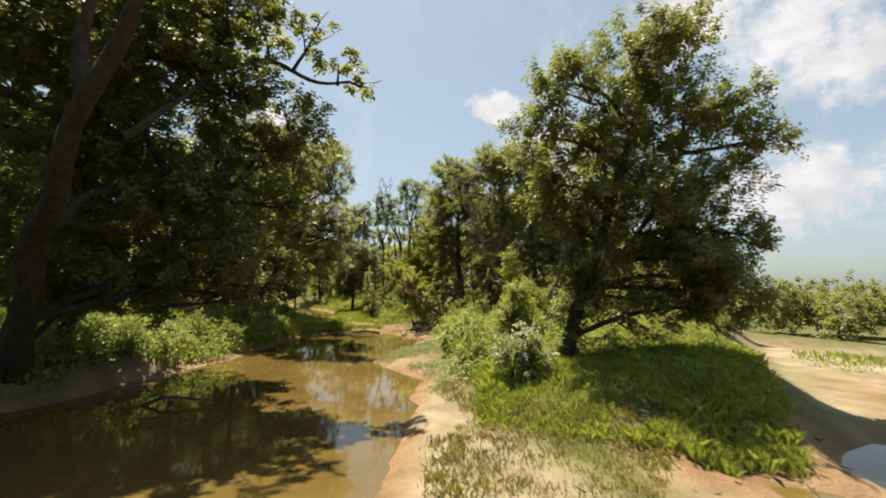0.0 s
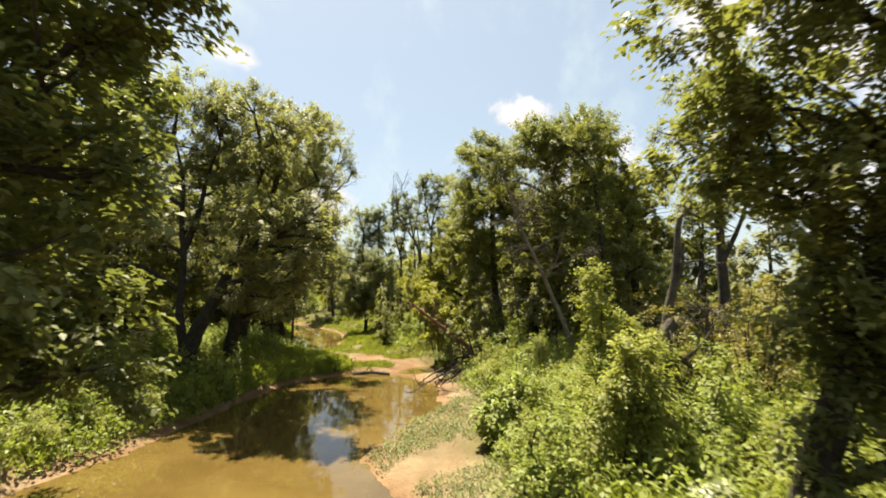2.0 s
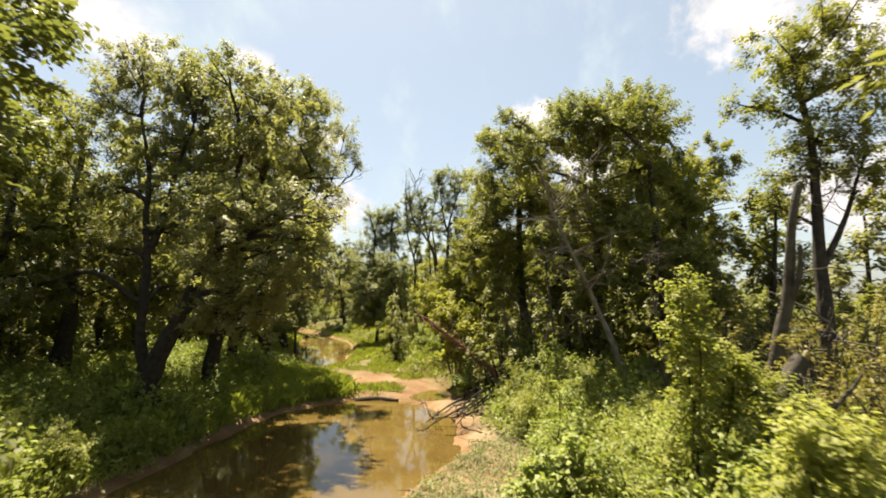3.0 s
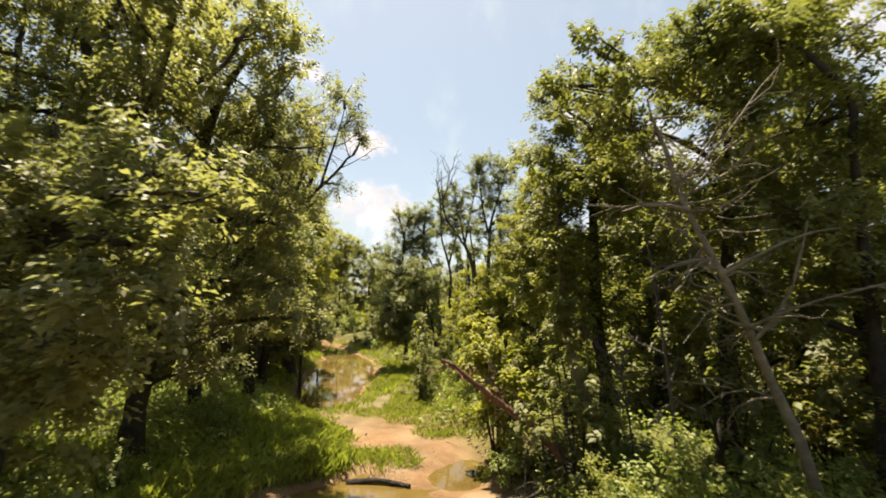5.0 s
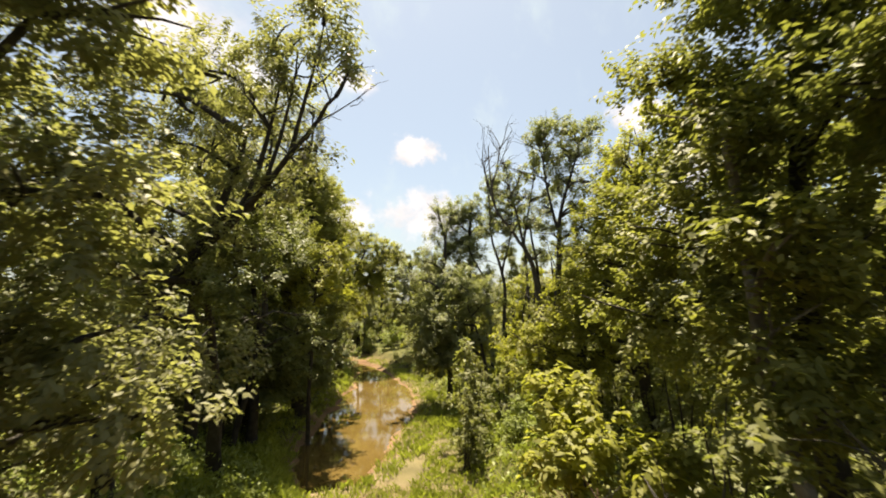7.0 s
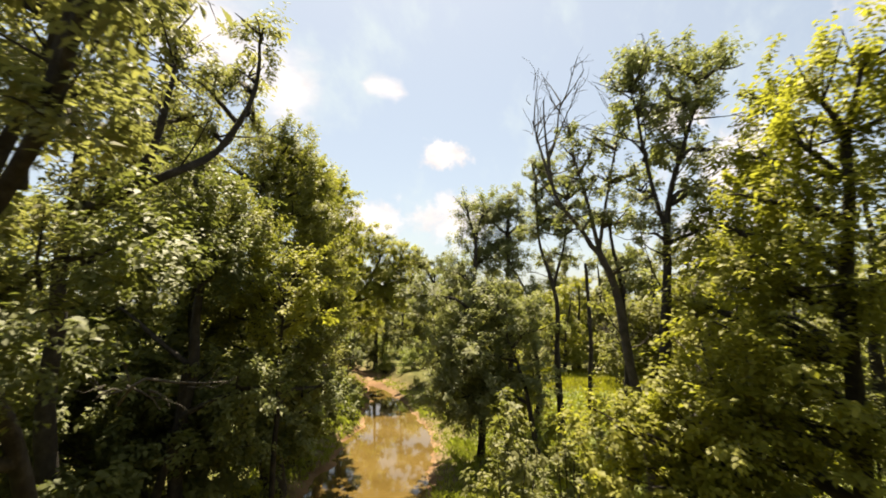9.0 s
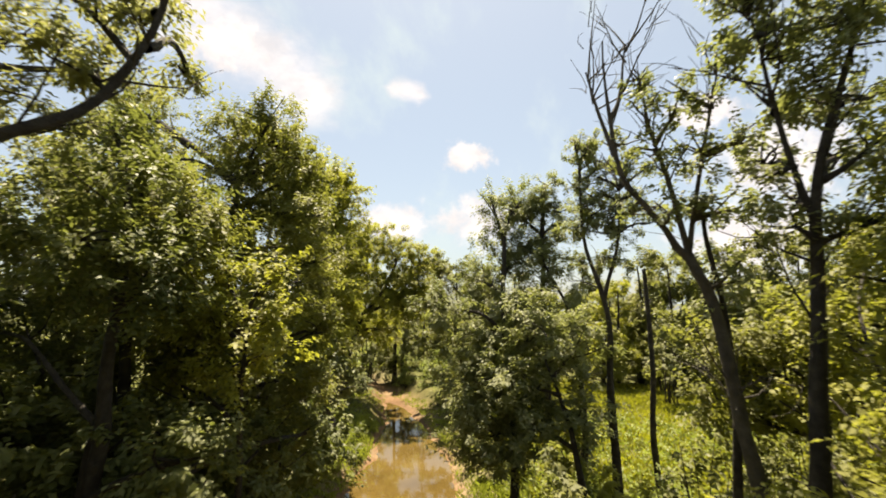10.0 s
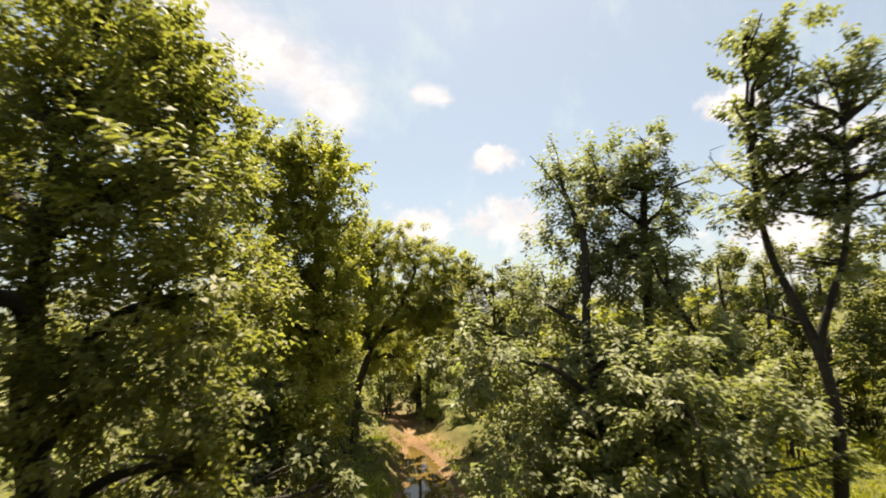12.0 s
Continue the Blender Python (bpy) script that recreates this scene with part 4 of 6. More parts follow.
tree("tall spreading tree with feathery leaves", [(2.95, 29.0, 1), (2.9, 28.9, 3.5), (2.85, 28.4, 6), (2.7, 27.6, 8)], 0.23,
     [(-0.4, 27.0, 8.6, 0.55, 0.6), (0.2, 26.0, 8.7, 0.55, 0.55), (1.1, 26.0, 8.2, 0.85, 0.65), (2.0, 26.0, 8.8, 0.8, 0.7), (2.7, 26.0, 8.4, 0.9, 0.9), (4.1, 27.0, 9.1, 1.2, 0.8), (4.0, 26.0, 7.3, 0.8, 0.8), (2.4, 26.0, 7.5, 1.0, 0.75),
      (0.6, 26.5, 7.5, 0.85, 0.65), (3.5, 27.0, 6.7, 1.1, 1.0), (2.1, 27.0, 6.4, 1.1, 0.8), (0.7, 28.0, 6.6, 1.0, 0.7), (1.9, 29.0, 9.8, 1.2, 0.9), (4.0, 28.8, 10.2, 1.4, 0.95), (3.3, 29.0, 9.0, 1.5, 1.1), (3.2, 28.0, 6.2, 1.6, 1.2), (1.9, 29.5, 5.2, 1.5, 1.0)],
     BACK, density=110, clump=0.4, per=34, leaf=0.105)
# Added crown that blocks the sun over the thicket by the dead tree.
tree("dense maple added beside the dead tree to shade the thicket", [(4.5, 26.6, 1), (4.4, 26.5, 3.2), (4.2, 26.2, 5.4), (3.9, 25.8, 7.6)], 0.15,
     [(3.4, 26.0, 5.6, 1.2, 0.8), (4.8, 26.5, 4.8, 1.1, 0.8), (2.6, 25.8, 8.7, 1.0, 0.7), (3.0, 27.2, 4.2, 1.2, 0.7)], BACK, density=100, leaf=0.11, r1=0.05)
tree("broad tree at the edge of the wood", [(6.6, 31.3, 1), (6.5, 31.2, 4), (6.3, 31, 7), (6.2, 31, 8.5)], 0.24,
     [(5.5, 30.0, 8.1, 1.5, 1.3), (6.7, 31.0, 6.7, 1.4, 1.4), (8.0, 32.7, 8.8, 1.05, 1.25), (7.8, 32.0, 5.7, 0.8, 1.0), (4.8, 29.3, 9.6, 1.0, 1.0), (5.6, 30.5, 4.8, 1.3, 1.0)], MAPLE, density=100, leaf=0.15)
tree("tall tree with feathery leaves and a bare lower trunk", [(7.5, 24.5, 1), (7.5, 24.5, 3.2), (7.5, 24.5, 5.3), (7.45, 24.5, 6.9), (7.2, 24.5, 8.9)], 0.2,
     [(7.1, 24.5, 9.7, 1.1, 0.9), (8.2, 24.5, 10.2, 1.4, 1.0), (6.1, 24.5, 8.4, 0.7, 0.45), (7.3, 24.5, 8.6, 1.0, 0.9), (8.8, 24.5, 9.0, 1.1, 1.05), (7.6, 24.5, 7.4, 1.1, 0.7), (8.6, 24.5, 7.3, 1.0, 1.0), (7.0, 24.5, 6.6, 0.7, 0.6), (8.4, 24.5, 6.2, 0.9, 0.9), (6.5, 24.5, 5.9, 0.45, 0.4)],
     MAPLE, density=105, clump=0.4, per=36, leaf=0.1, bare=8, stems=[(0.09, [(7.5, 24.5, 4.3), (8.1, 24.5, 5.6), (8.6, 24.4, 7.2)])])
tree("grey-green willow bush with many stems", [(-10.0, 46, 1), (-10.0, 46, 3.5), (-10.3, 46.3, 5.8), (-10.5, 46.8, 8.2)], 0.13,
     [(-10.7, 46.0, 5.2, 1.0, 0.6), (-9.4, 46.0, 5.1, 1.05, 0.65), (-8.6, 46.0, 4.5, 0.95, 0.6), (-9.7, 46.0, 6.3, 0.75, 0.6), (-9.1, 47.0, 7.3, 0.66, 0.72), (-10.6, 48.0, 7.5, 0.7, 0.8), (-11.2, 47.5, 9.8, 0.6, 0.75), (-10.2, 47.5, 9.5, 0.8, 0.9), (-10.8, 47.5, 8.3, 1.1, 1.0), (-9.4, 47.5, 7.7, 0.95, 1.0), (-11.6, 47.5, 7.0, 1.0, 0.95), (-10.6, 47.5, 5.8, 1.4, 1.0), (-11.0, 46.0, 4.8, 1.1, 0.95), (-9.2, 46.0, 4.8, 1.0, 1.0), (-10.3, 45.5, 3.5, 1.4, 1.0), (-9.1, 45.0, 2.8, 1.2, 0.85)] +
     [(-8.6, 47.0, 6.1, 0.8, 1.0), (-11.4, 46.2, 3.0, 0.9, 0.9), (-10.2, 44.8, 2.0, 1.2, 0.8), (-11.8, 45.0, 6.0, 0.91, 0.91), (-8.8, 45.0, 5.5, 1.26, 0.98), (-7.8, 45.0, 4.9, 0.97, 0.97), (-9.1, 45.0, 3.9, 1.43, 1.15), (-10.8, 45.0, 4.0, 1.35, 1.2), (-7.8, 45.0, 3.3, 0.99, 0.85), (-10.3, 45.0, 2.5, 1.51, 0.91)],
     GREYLEAF, density=92, leaf=0.118, aspect=0.5, bare=8, stems=[(0.12, [(-8.3, 46.8, 0.8), (-8.1, 47, 2.4), (-8.2, 47, 4.2), (-8.5, 47, 6.1), (-9.3, 47, 7.7)]), (0.10, [(-7.6, 44.6, 1), (-8.0, 44.5, 3.1), (-8.3, 44.5, 4.1), (-8.6, 44.6, 4.9)])])
tree("slim grey-green poplar with upright branches", [(-9.4, 48.3, 1), (-9.5, 48.2, 4), (-9.6, 48, 7), (-9.5, 48, 10)], 0.12,
     [(-9.5, 48.0, 9.8, 0.6, 0.5), (-8.9, 48.0, 9.2, 0.65, 0.55), (-10.4, 48.0, 9.2, 0.7, 0.55), (-9.7, 48.0, 8.4, 0.85, 0.65), (-9.3, 48.0, 10.2, 0.5, 0.55), (-9.8, 48.0, 9.5, 0.7, 0.7), (-9.2, 48.0, 8.8, 0.75, 0.7), (-10.5, 48.0, 9.5, 0.7, 0.65), (-10.0, 48.0, 8.0, 0.95, 0.8)], GREYLEAF, density=110, clump=0.26, per=24, leaf=0.1, aspect=0.45, bare=8)
tree("thin crooked tree with small tufts of leaves", [(-6.9, 45.4, 1), (-7.1, 45.3, 3), (-7.1, 45.3, 5.8), (-7.3, 45.3, 6.6), (-7.7, 45.3, 7.65), (-7.75, 45.3, 9.0), (-7.7, 45.2, 10.0)], 0.13,
     [(-7.4, 45.2, 10.5, 0.6, 0.42), (-7.2, 45.2, 9.8, 0.45, 0.5), (-6.6, 45.2, 9.8, 0.5, 0.55), (-7.6, 45.2, 8.8, 0.55, 0.45), (-7.0, 45.2, 8.4, 0.6, 0.45), (-7.7, 45.2, 10.1, 0.5, 0.5), (-7.5, 45.2, 9.3, 0.45, 0.5), (-6.8, 45.2, 9.1, 0.45, 0.4), (-7.3, 45.2, 8.6, 0.65, 0.45), (-6.9, 45.2, 8.0, 0.65, 0.45), (-6.3, 45.2, 8.6, 0.5, 0.35), (-7.9, 45.2, 8.1, 0.5, 0.4), (-6.9, 45.2, 7.4, 0.5, 0.4), (-7.7, 44.5, 10.4, 0.30, 0.24), (-7.4, 44.7, 10.2, 0.30, 0.24), (-7.6, 44.6, 9.8, 0.30, 0.24), (-7.8, 44.6, 9.3, 0.30, 0.24), (-7.2, 44.9, 9.5, 0.30, 0.24), (-6.7, 45.1, 9.7, 0.30, 0.24), (-6.4, 45.3, 9.9, 0.30, 0.24), (-6.1, 45.5, 9.7, 0.30, 0.24), (-6.5, 45.3, 9.1, 0.30, 0.24), (-7.1, 45.0, 9.0, 0.30, 0.24), (-6.2, 45.5, 9.1, 0.30, 0.24), (-5.7, 45.8, 8.7, 0.30, 0.24), (-6.1, 45.6, 8.3, 0.30, 0.24), (-6.6, 45.4, 8.6, 0.30, 0.24), (-7.8, 44.7, 8.1, 0.30, 0.24), (-7.4, 44.9, 8.3, 0.30, 0.24), (-6.9, 45.2, 8.2, 0.30, 0.24)],
     GREYLEAF, density=100, clump=0.22, per=22, leaf=0.09, r1=0.02, bare=12, stems=[(0.06, [(-7.2, 45.3, 6.2), (-6.8, 45.2, 7.6), (-6.7, 45.2, 9.2)])])
tree("forked half-dead tree with bare upper limbs", [(-4.0, 39.9, 1), (-4.25, 39.9, 2.9), (-4.5, 39.9, 4.4), (-4.7, 39.9, 5.55), (-4.9, 39.9, 6.3), (-5.15, 39.85, 6.9)], 0.135,
     [(-5.4, 39.7, 8.1, 0.42, 0.45), (-4.9, 39.7, 8.4, 0.4, 0.48), (-4.7, 39.7, 9.2, 0.42, 0.5), (-5.2, 39.7, 9.0, 0.33, 0.42), (-5.7, 39.7, 9.6, 0.35, 0.35), (-6.0, 39.6, 8.6, 0.35, 0.3), (-4.6, 39.8, 9.9, 0.35, 0.35), (-4.9, 39.8, 7.5, 0.35, 0.35), (-5.9, 39.7, 7.5, 0.35, 0.3), (-4.5, 39.9, 6.6, 0.4, 0.35), (-4.3, 39.8, 8.5, 0.35, 0.4), (-5.6, 39.3, 9.0, 0.36, 0.36), (-5.1, 39.5, 9.3, 0.36, 0.36), (-4.9, 39.8, 8.2, 0.36, 0.36), (-5.5, 39.4, 8.4, 0.36, 0.36), (-4.5, 40.0, 7.5, 0.36, 0.36), (-5.3, 39.7, 7.5, 0.36, 0.36), (-4.3, 40.0, 8.5, 0.36, 0.36)], GREYLEAF, GREYBARK, density=75, clump=0.2, per=16, leaf=0.085, r1=0.07, bare=34,
     stems=[(0.06, [(-5.1, 39.9, 6.75), (-5.44, 39.75, 7.33), (-6.03, 39.55, 8.0), (-6.14, 39.5, 9.2), (-6.2, 39.45, 10.3)]), (0.05, [(-5.1, 39.85, 6.8), (-5.29, 39.8, 7.9), (-5.6, 39.8, 8.8), (-5.7, 39.8, 9.8)]),
            (0.045, [(-5.1, 39.85, 6.9), (-4.92, 39.8, 7.83), (-4.79, 39.8, 8.5), (-4.6, 39.8, 9.6)]), (0.04, [(-6.08, 39.53, 8.4), (-6.4, 39.7, 9.3), (-6.5, 39.6, 9.9)]), (0.035, [(-6.13, 39.5, 9.0), (-5.9, 39.9, 9.7), (-5.9, 39.9, 10.4)])])
tree("tall airy tree with a straight dark trunk", [(-4.0, 38.7, 1), (-3.9, 38.6, 4.1), (-3.83, 38.6, 6.4), (-3.6, 38.6, 7.9), (-3.25, 38.6, 8.95), (-3.1, 38.6, 9.8)], 0.16,
     [(-4.3, 38.5, 10.1, 0.6, 0.5), (-3.5, 38.5, 10.2, 0.8, 0.5), (-2.8, 38.5, 10.0, 0.55, 0.5), (-4.1, 38.5, 9.4, 0.7, 0.45), (-3.3, 38.5, 9.4, 0.65, 0.55), (-3.7, 38.5, 8.7, 0.6, 0.45), (-4.2, 38.5, 7.6, 0.42, 0.42), (-4.0, 38.5, 7.0, 0.45, 0.42), (-3.2, 38.5, 7.8, 0.45, 0.5), (-3.2, 38.5, 7.0, 0.42, 0.42), (-4.3, 38.7, 10.4, 0.40, 0.36), (-3.9, 38.9, 10.7, 0.40, 0.36), (-3.3, 39.2, 10.4, 0.40, 0.36), (-2.8, 39.4, 10.6, 0.40, 0.36), (-3.6, 39.1, 9.8, 0.40, 0.36), (-3.1, 39.4, 9.7, 0.40, 0.36), (-4.3, 38.8, 9.9, 0.40, 0.36), (-4.1, 39.1, 8.8, 0.40, 0.36), (-3.5, 39.3, 8.7, 0.40, 0.36), (-4.3, 39.1, 8.0, 0.40, 0.36), (-3.9, 39.3, 7.5, 0.40, 0.36), (-3.3, 39.5, 8.0, 0.40, 0.36), (-2.9, 39.6, 8.8, 0.40, 0.36)],
     GREYLEAF, density=105, clump=0.24, per=22, leaf=0.085, r1=0.02, bare=18, stems=[(0.05, [(-3.75, 38.6, 7.0), (-4.1, 38.5, 8.4), (-4.3, 38.5, 9.8)])])
tree("thin dark trunk half hidden in leaves", [(-4.6, 40.2, 1), (-4.65, 40, 3.5), (-4.65, 40, 6), (-4.9, 40, 7.5)], 0.09, [(-4.7, 40.1, 6.4, 0.4, 0.4), (-4.9, 40, 7.6, 0.4, 0.4)], GREYLEAF, density=78, leaf=0.12, r1=0.03)
tree("sunlit yellow-green box elder hanging over the bank", [(-1.2, 37.4, 1), (-1.5, 37.1, 3), (-1.6, 36.9, 5.5), (-1.5, 36.7, 8)], 0.16,
     [(-1.9, 36.5, 8.7, 0.6, 0.6), (-1.3, 36.5, 8.9, 0.7, 0.7), (-2.2, 36.5, 8.0, 0.55, 0.48), (-1.5, 36.5, 7.9, 0.85, 0.68), (-2.6, 36.5, 7.1, 0.6, 0.45), (-1.9, 36.5, 6.9, 0.9, 0.65), (-3.0, 36.5, 6.2, 0.5, 0.42), (-2.3, 36.5, 5.9, 0.85, 0.62), (-1.5, 36.5, 5.9, 0.85, 0.75),
      (-3.1, 36.5, 5.3, 0.6, 0.42), (-2.3, 36.5, 5.0, 0.95, 0.62), (-3.5, 37.0, 4.5, 0.62, 0.45), (-2.9, 36.5, 4.1, 0.85, 0.52), (-1.9, 36.5, 4.1, 0.9, 0.7), (-4.1, 37.5, 3.7, 0.65, 0.48), (-3.6, 37.0, 3.3, 0.8, 0.55)] +
     [(-2.2, 38.2, 9.2, 0.50, 0.40), (-1.9, 38.4, 8.6, 0.50, 0.40), (-2.5, 38.2, 8.2, 0.50, 0.40), (-2.7, 38.2, 7.6, 0.50, 0.40), (-2.1, 38.5, 7.6, 0.50, 0.40), (-3.0, 38.1, 7.0, 0.50, 0.40), (-2.4, 38.4, 6.9, 0.50, 0.40), (-3.2, 38.1, 6.4, 0.50, 0.40), (-2.7, 38.4, 6.2, 0.50, 0.40), (-2.0, 38.7, 6.4, 0.50, 0.40), (-3.4, 38.1, 5.6, 0.50, 0.40), (-2.9, 38.4, 5.5, 0.50, 0.40), (-2.2, 38.7, 5.5, 0.50, 0.40), (-3.1, 38.3, 4.9, 0.50, 0.40), (-2.5, 38.6, 4.8, 0.50, 0.40)],
     ELDER, density=100, leaf=0.1, clump=0.46, per=40)
tree("leafy maple standing behind the straight trunk", [(-1.6, 43.4, 1), (-1.7, 43.2, 3), (-1.8, 43, 5.5), (-1.6, 43, 8)], 0.16,
     [(-2.2, 43.0, 7.4, 1.0, 1.0), (-1.6, 43.0, 9.3, 0.8, 0.9), (-2.5, 43.0, 5.9, 1.0, 0.85), (-1.4, 43.0, 5.0, 0.95, 1.1), (-2.7, 43.0, 4.2, 1.0, 0.85), (-1.7, 43.0, 3.0, 1.1, 0.95), (-2.9, 43.0, 2.5, 1.0, 0.85), (-0.6, 43.4, 7.2, 1.1, 1.1), (-0.4, 43.4, 3.6, 1.3, 1.2)],
     BACK, density=72, leaf=0.13)

tree("dark green tree closing the end of the creek", [(-17.0, 58.5, 1), (-17.2, 58.3, 3), (-17.4, 58, 5), (-17.3, 58, 7)], 0.14,
     [(-18.9, 58.0, 8.6, 1.27, 1.27), (-17.4, 58.0, 7.9, 1.23, 1.37), (-18.3, 58.0, 6.3, 1.39, 1.67), (-16.8, 58.0, 5.8, 1.36, 1.63), (-18.3, 58.0, 4.2, 1.26, 1.4), (-16.6, 58.0, 3.7, 1.36, 1.36), (-15.9, 58.0, 6.8, 1.07, 1.34), (-15.4, 58.0, 4.3, 1.2, 1.6)], BACK, density=45, leaf=0.17)
tree("leafy young maple round the foot of the dead tree", [(-3.4, 41.6, 1), (-3.4, 41.5, 2.2), (-3.3, 41.5, 3.6), (-3.3, 41.5, 4.6)], 0.07,
     [(-4.1, 41.5, 5.5, 0.69, 0.54), (-3.9, 41.5, 4.8, 0.6, 0.65), (-4.4, 41.5, 5.0, 0.59, 0.49), (-4.9, 41.5, 5.5, 0.49, 0.44), (-4.8, 41.5, 4.5, 0.59, 0.59), (-4.3, 41.5, 4.2, 0.7, 0.6), (-3.7, 41.5, 5.8, 0.5, 0.6)], MAPLE, density=110, leaf=0.1, r1=0.03)
tree("low yellow-green box elder bush with drooping leafy pads", [(-2.6, 37.6, 1), (-2.7, 37.4, 1.8), (-2.9, 37.0, 2.6), (-3.0, 36.8, 3.2)], 0.06,
     [(-4.7, 36.8, 3.9, 0.67, 0.34), (-3.9, 36.8, 4.2, 0.76, 0.38), (-4.4, 36.8, 3.2, 0.88, 0.39), (-3.4, 36.8, 3.7, 0.77, 0.38), (-3.0, 36.8, 3.2, 0.78, 0.39), (-3.8, 36.8, 3.0, 0.79, 0.29), (-2.8, 36.8, 4.2, 0.67, 0.38), (-2.4, 36.8, 3.7, 0.68, 0.44), (-3.3, 40.4, 5.9, 0.70, 0.50), (-2.8, 40.8, 6.8, 0.65, 0.50), (-3.3, 40.1, 4.9, 0.70, 0.45), (-3.8, 41.2, 4.8, 0.75, 0.50), (-2.9, 40.2, 5.5, 0.60, 0.50)], ELDER, density=100, leaf=0.1, clump=0.42, per=40, r1=0.02)

# ---- woodland all round ----
def wood_tree(label, height, spread, mat, seed, leaf=0.29, density=9.5, bark=BARK):
    """A plain woodland tree at the plan's far edge, to be copied."""
    rng = np.random.RandomState(seed)
    x, y = -60.0 - 6 * (seed % 7), 130.0 + seed
    z = ground_z(x, y)
    blobs = []
    for k in range(18):
        u = k / 17
        a = rng.uniform(0, 6.283)
        rad = spread * (0.35 + 0.65 * math.sin(math.pi * (0.18 + 0.75 * u))) * rng.uniform(0.25, 0.75)
        blobs.append((x + rad * math.cos(a), y + rad * math.sin(a), z + height * (0.10 + 0.82 * u), spread * rng.uniform(0.36, 0.55) * (1.15 - 0.45 * u), height * rng.uniform(0.09, 0.13)))
    pts = [(x, y, z), (x + rng.normal(0, 0.2), y, z + height * 0.35), (x + rng.normal(0, 0.4), y + rng.normal(0, 0.3), z + height * 0.85)]
    return tree(label, pts, 0.022 * height, blobs, mat, bark, leaf, density, twigs=1, clump=0.62, per=26, r1=0.05, limbs=5, sides=7, group="woodland trees")


WOOD = [wood_tree("mid-green woodland tree with a full crown", 11.0, 3.0, BACK, 1), wood_tree("tall woodland tree with a narrow crown", 12.5, 2.4, BACK, 2),
        wood_tree("yellow-green woodland tree in the sun", 9.5, 2.9, ELDER, 3), wood_tree("grey-green woodland tree with an open crown", 10.5, 2.7, WILLOW, 4)]


def wood_at(spots, kinds, lo, hi, seed):
    rng = np.random.RandomState(seed)
    for x, y in spots:
        src = WOOD[kinds[rng.randint(len(kinds))]]
        s = rng.uniform(lo, hi)
        copy_thing(src, pose(x, y, ground_z(x, y) - 0.1, 0, 0, rng.uniform(0, 360)) @ Matrix.Diagonal((s * rng.uniform(0.9, 1.15), s * rng.uniform(0.9, 1.15), s, 1)))


def spread_out(x0, x1, y0, y1, gap, seed, keep=lambda x, y: True):
    """Spots in a rectangle, no two closer than gap."""
    rng = np.random.RandomState(seed)
    spots = []
    for _ in range(1500):
        x, y = rng.uniform(x0, x1), rng.uniform(y0, y1)
        if keep(x, y) and all((x - a) ** 2 + (y - b) ** 2 > gap * gap for a, b in spots):
            spots.append((x, y))
    return spots


def edge_left(y):
    return float(np.interp(y, CREEK_Y, LEFT_X))


def edge_right(y):
    return float(np.interp(y, CREEK_Y, RIGHT_X))


wood_at(spread_out(-25, -14.5, 8, 62, 5.6, 21, lambda x, y: x < edge_left(y) - 5.5 and (y > 38 or x < -18)), (0, 1, 3, 0), 0.62, 0.92, 31)
wood_at(spread_out(-36, -26, 8, 66, 7.5, 121), (0, 1, 0), 0.7, 0.95, 131)
wood_at(spread_out(-26, -15, 16, 44, 4.4, 221, lambda x, y: x < edge_left(y) - 6.5), (0, 1, 0), 0.7, 0.9, 231)
wood_at([(-16.5, 20), (-15.4, 28), (-17.2, 24), (-15.6, 33), (-14.2, 20.5), (-18.5, 29.5), (-19, 18)], (0, 0, 1), 0.6, 0.8, 37)
wood_at(spread_out(-40, -8, 66, 80, 5.2, 23, lambda x, y: abs(x - edge_left(y)) > 3 or y > 76), (0, 2, 2, 3), 0.7, 0.95, 33)
wood_at(spread_out(-14, 24, 78, 88, 5.0, 24), (0, 3, 0), 0.8, 1.05, 34)
wood_at(spread_out(-9, 22, 68, 76, 3.6, 124), (0, 3, 0, 2), 0.52, 0.75, 134)
wood_at([(-17.5, 62), (-15, 65.5), (-19, 66), (-13, 60.5), (-10.5, 66), (-12.5, 55)], (0, 3, 2), 0.5, 0.75, 38)


def far_woods():
    """The woods that close the valley all round, too far off to tell tree from tree."""
    rng = np.random.RandomState(77)
    blobs = []
    for k in range(330):
        a = math.radians(-75 + 200 * (k + rng.uniform(0, 1)) / 330)
        r = rng.uniform(76, 100)
        x, y = -5 + r * math.sin(-a + 0.5), 24 + r * math.cos(-a + 0.5)
        z, s = ground_z(x, y), rng.uniform(2.2, 4.0)
        blobs.append((x, y, z + s * rng.uniform(0.5, 1.6), s, s * rng.uniform(0.8, 1.1)))
    v, f = foliage(blobs, 0.62, 1.0, rng, 1.2, 20)
    near = []
    for k in range(110):
        a, r = math.radians(rng.uniform(16, 44)), rng.uniform(55, 64)
        x, y = 2 + r * math.sin(a), r * math.cos(a)
        s = rng.uniform(1.1, 2.2)
        near.append((x, y, ground_z(x, y) + s * rng.uniform(0.5, 2.0), s, s * rng.uniform(0.75, 1.1)))
    v, f = joined([(v, f), foliage(near, 0.32, 4.2, rng, 0.7, 20)])
    tagged(new("far_woods", mesh_from("far_woods", v, f, BACK, False)), "far green woods closing the creek valley", "woods", kind="stuff")


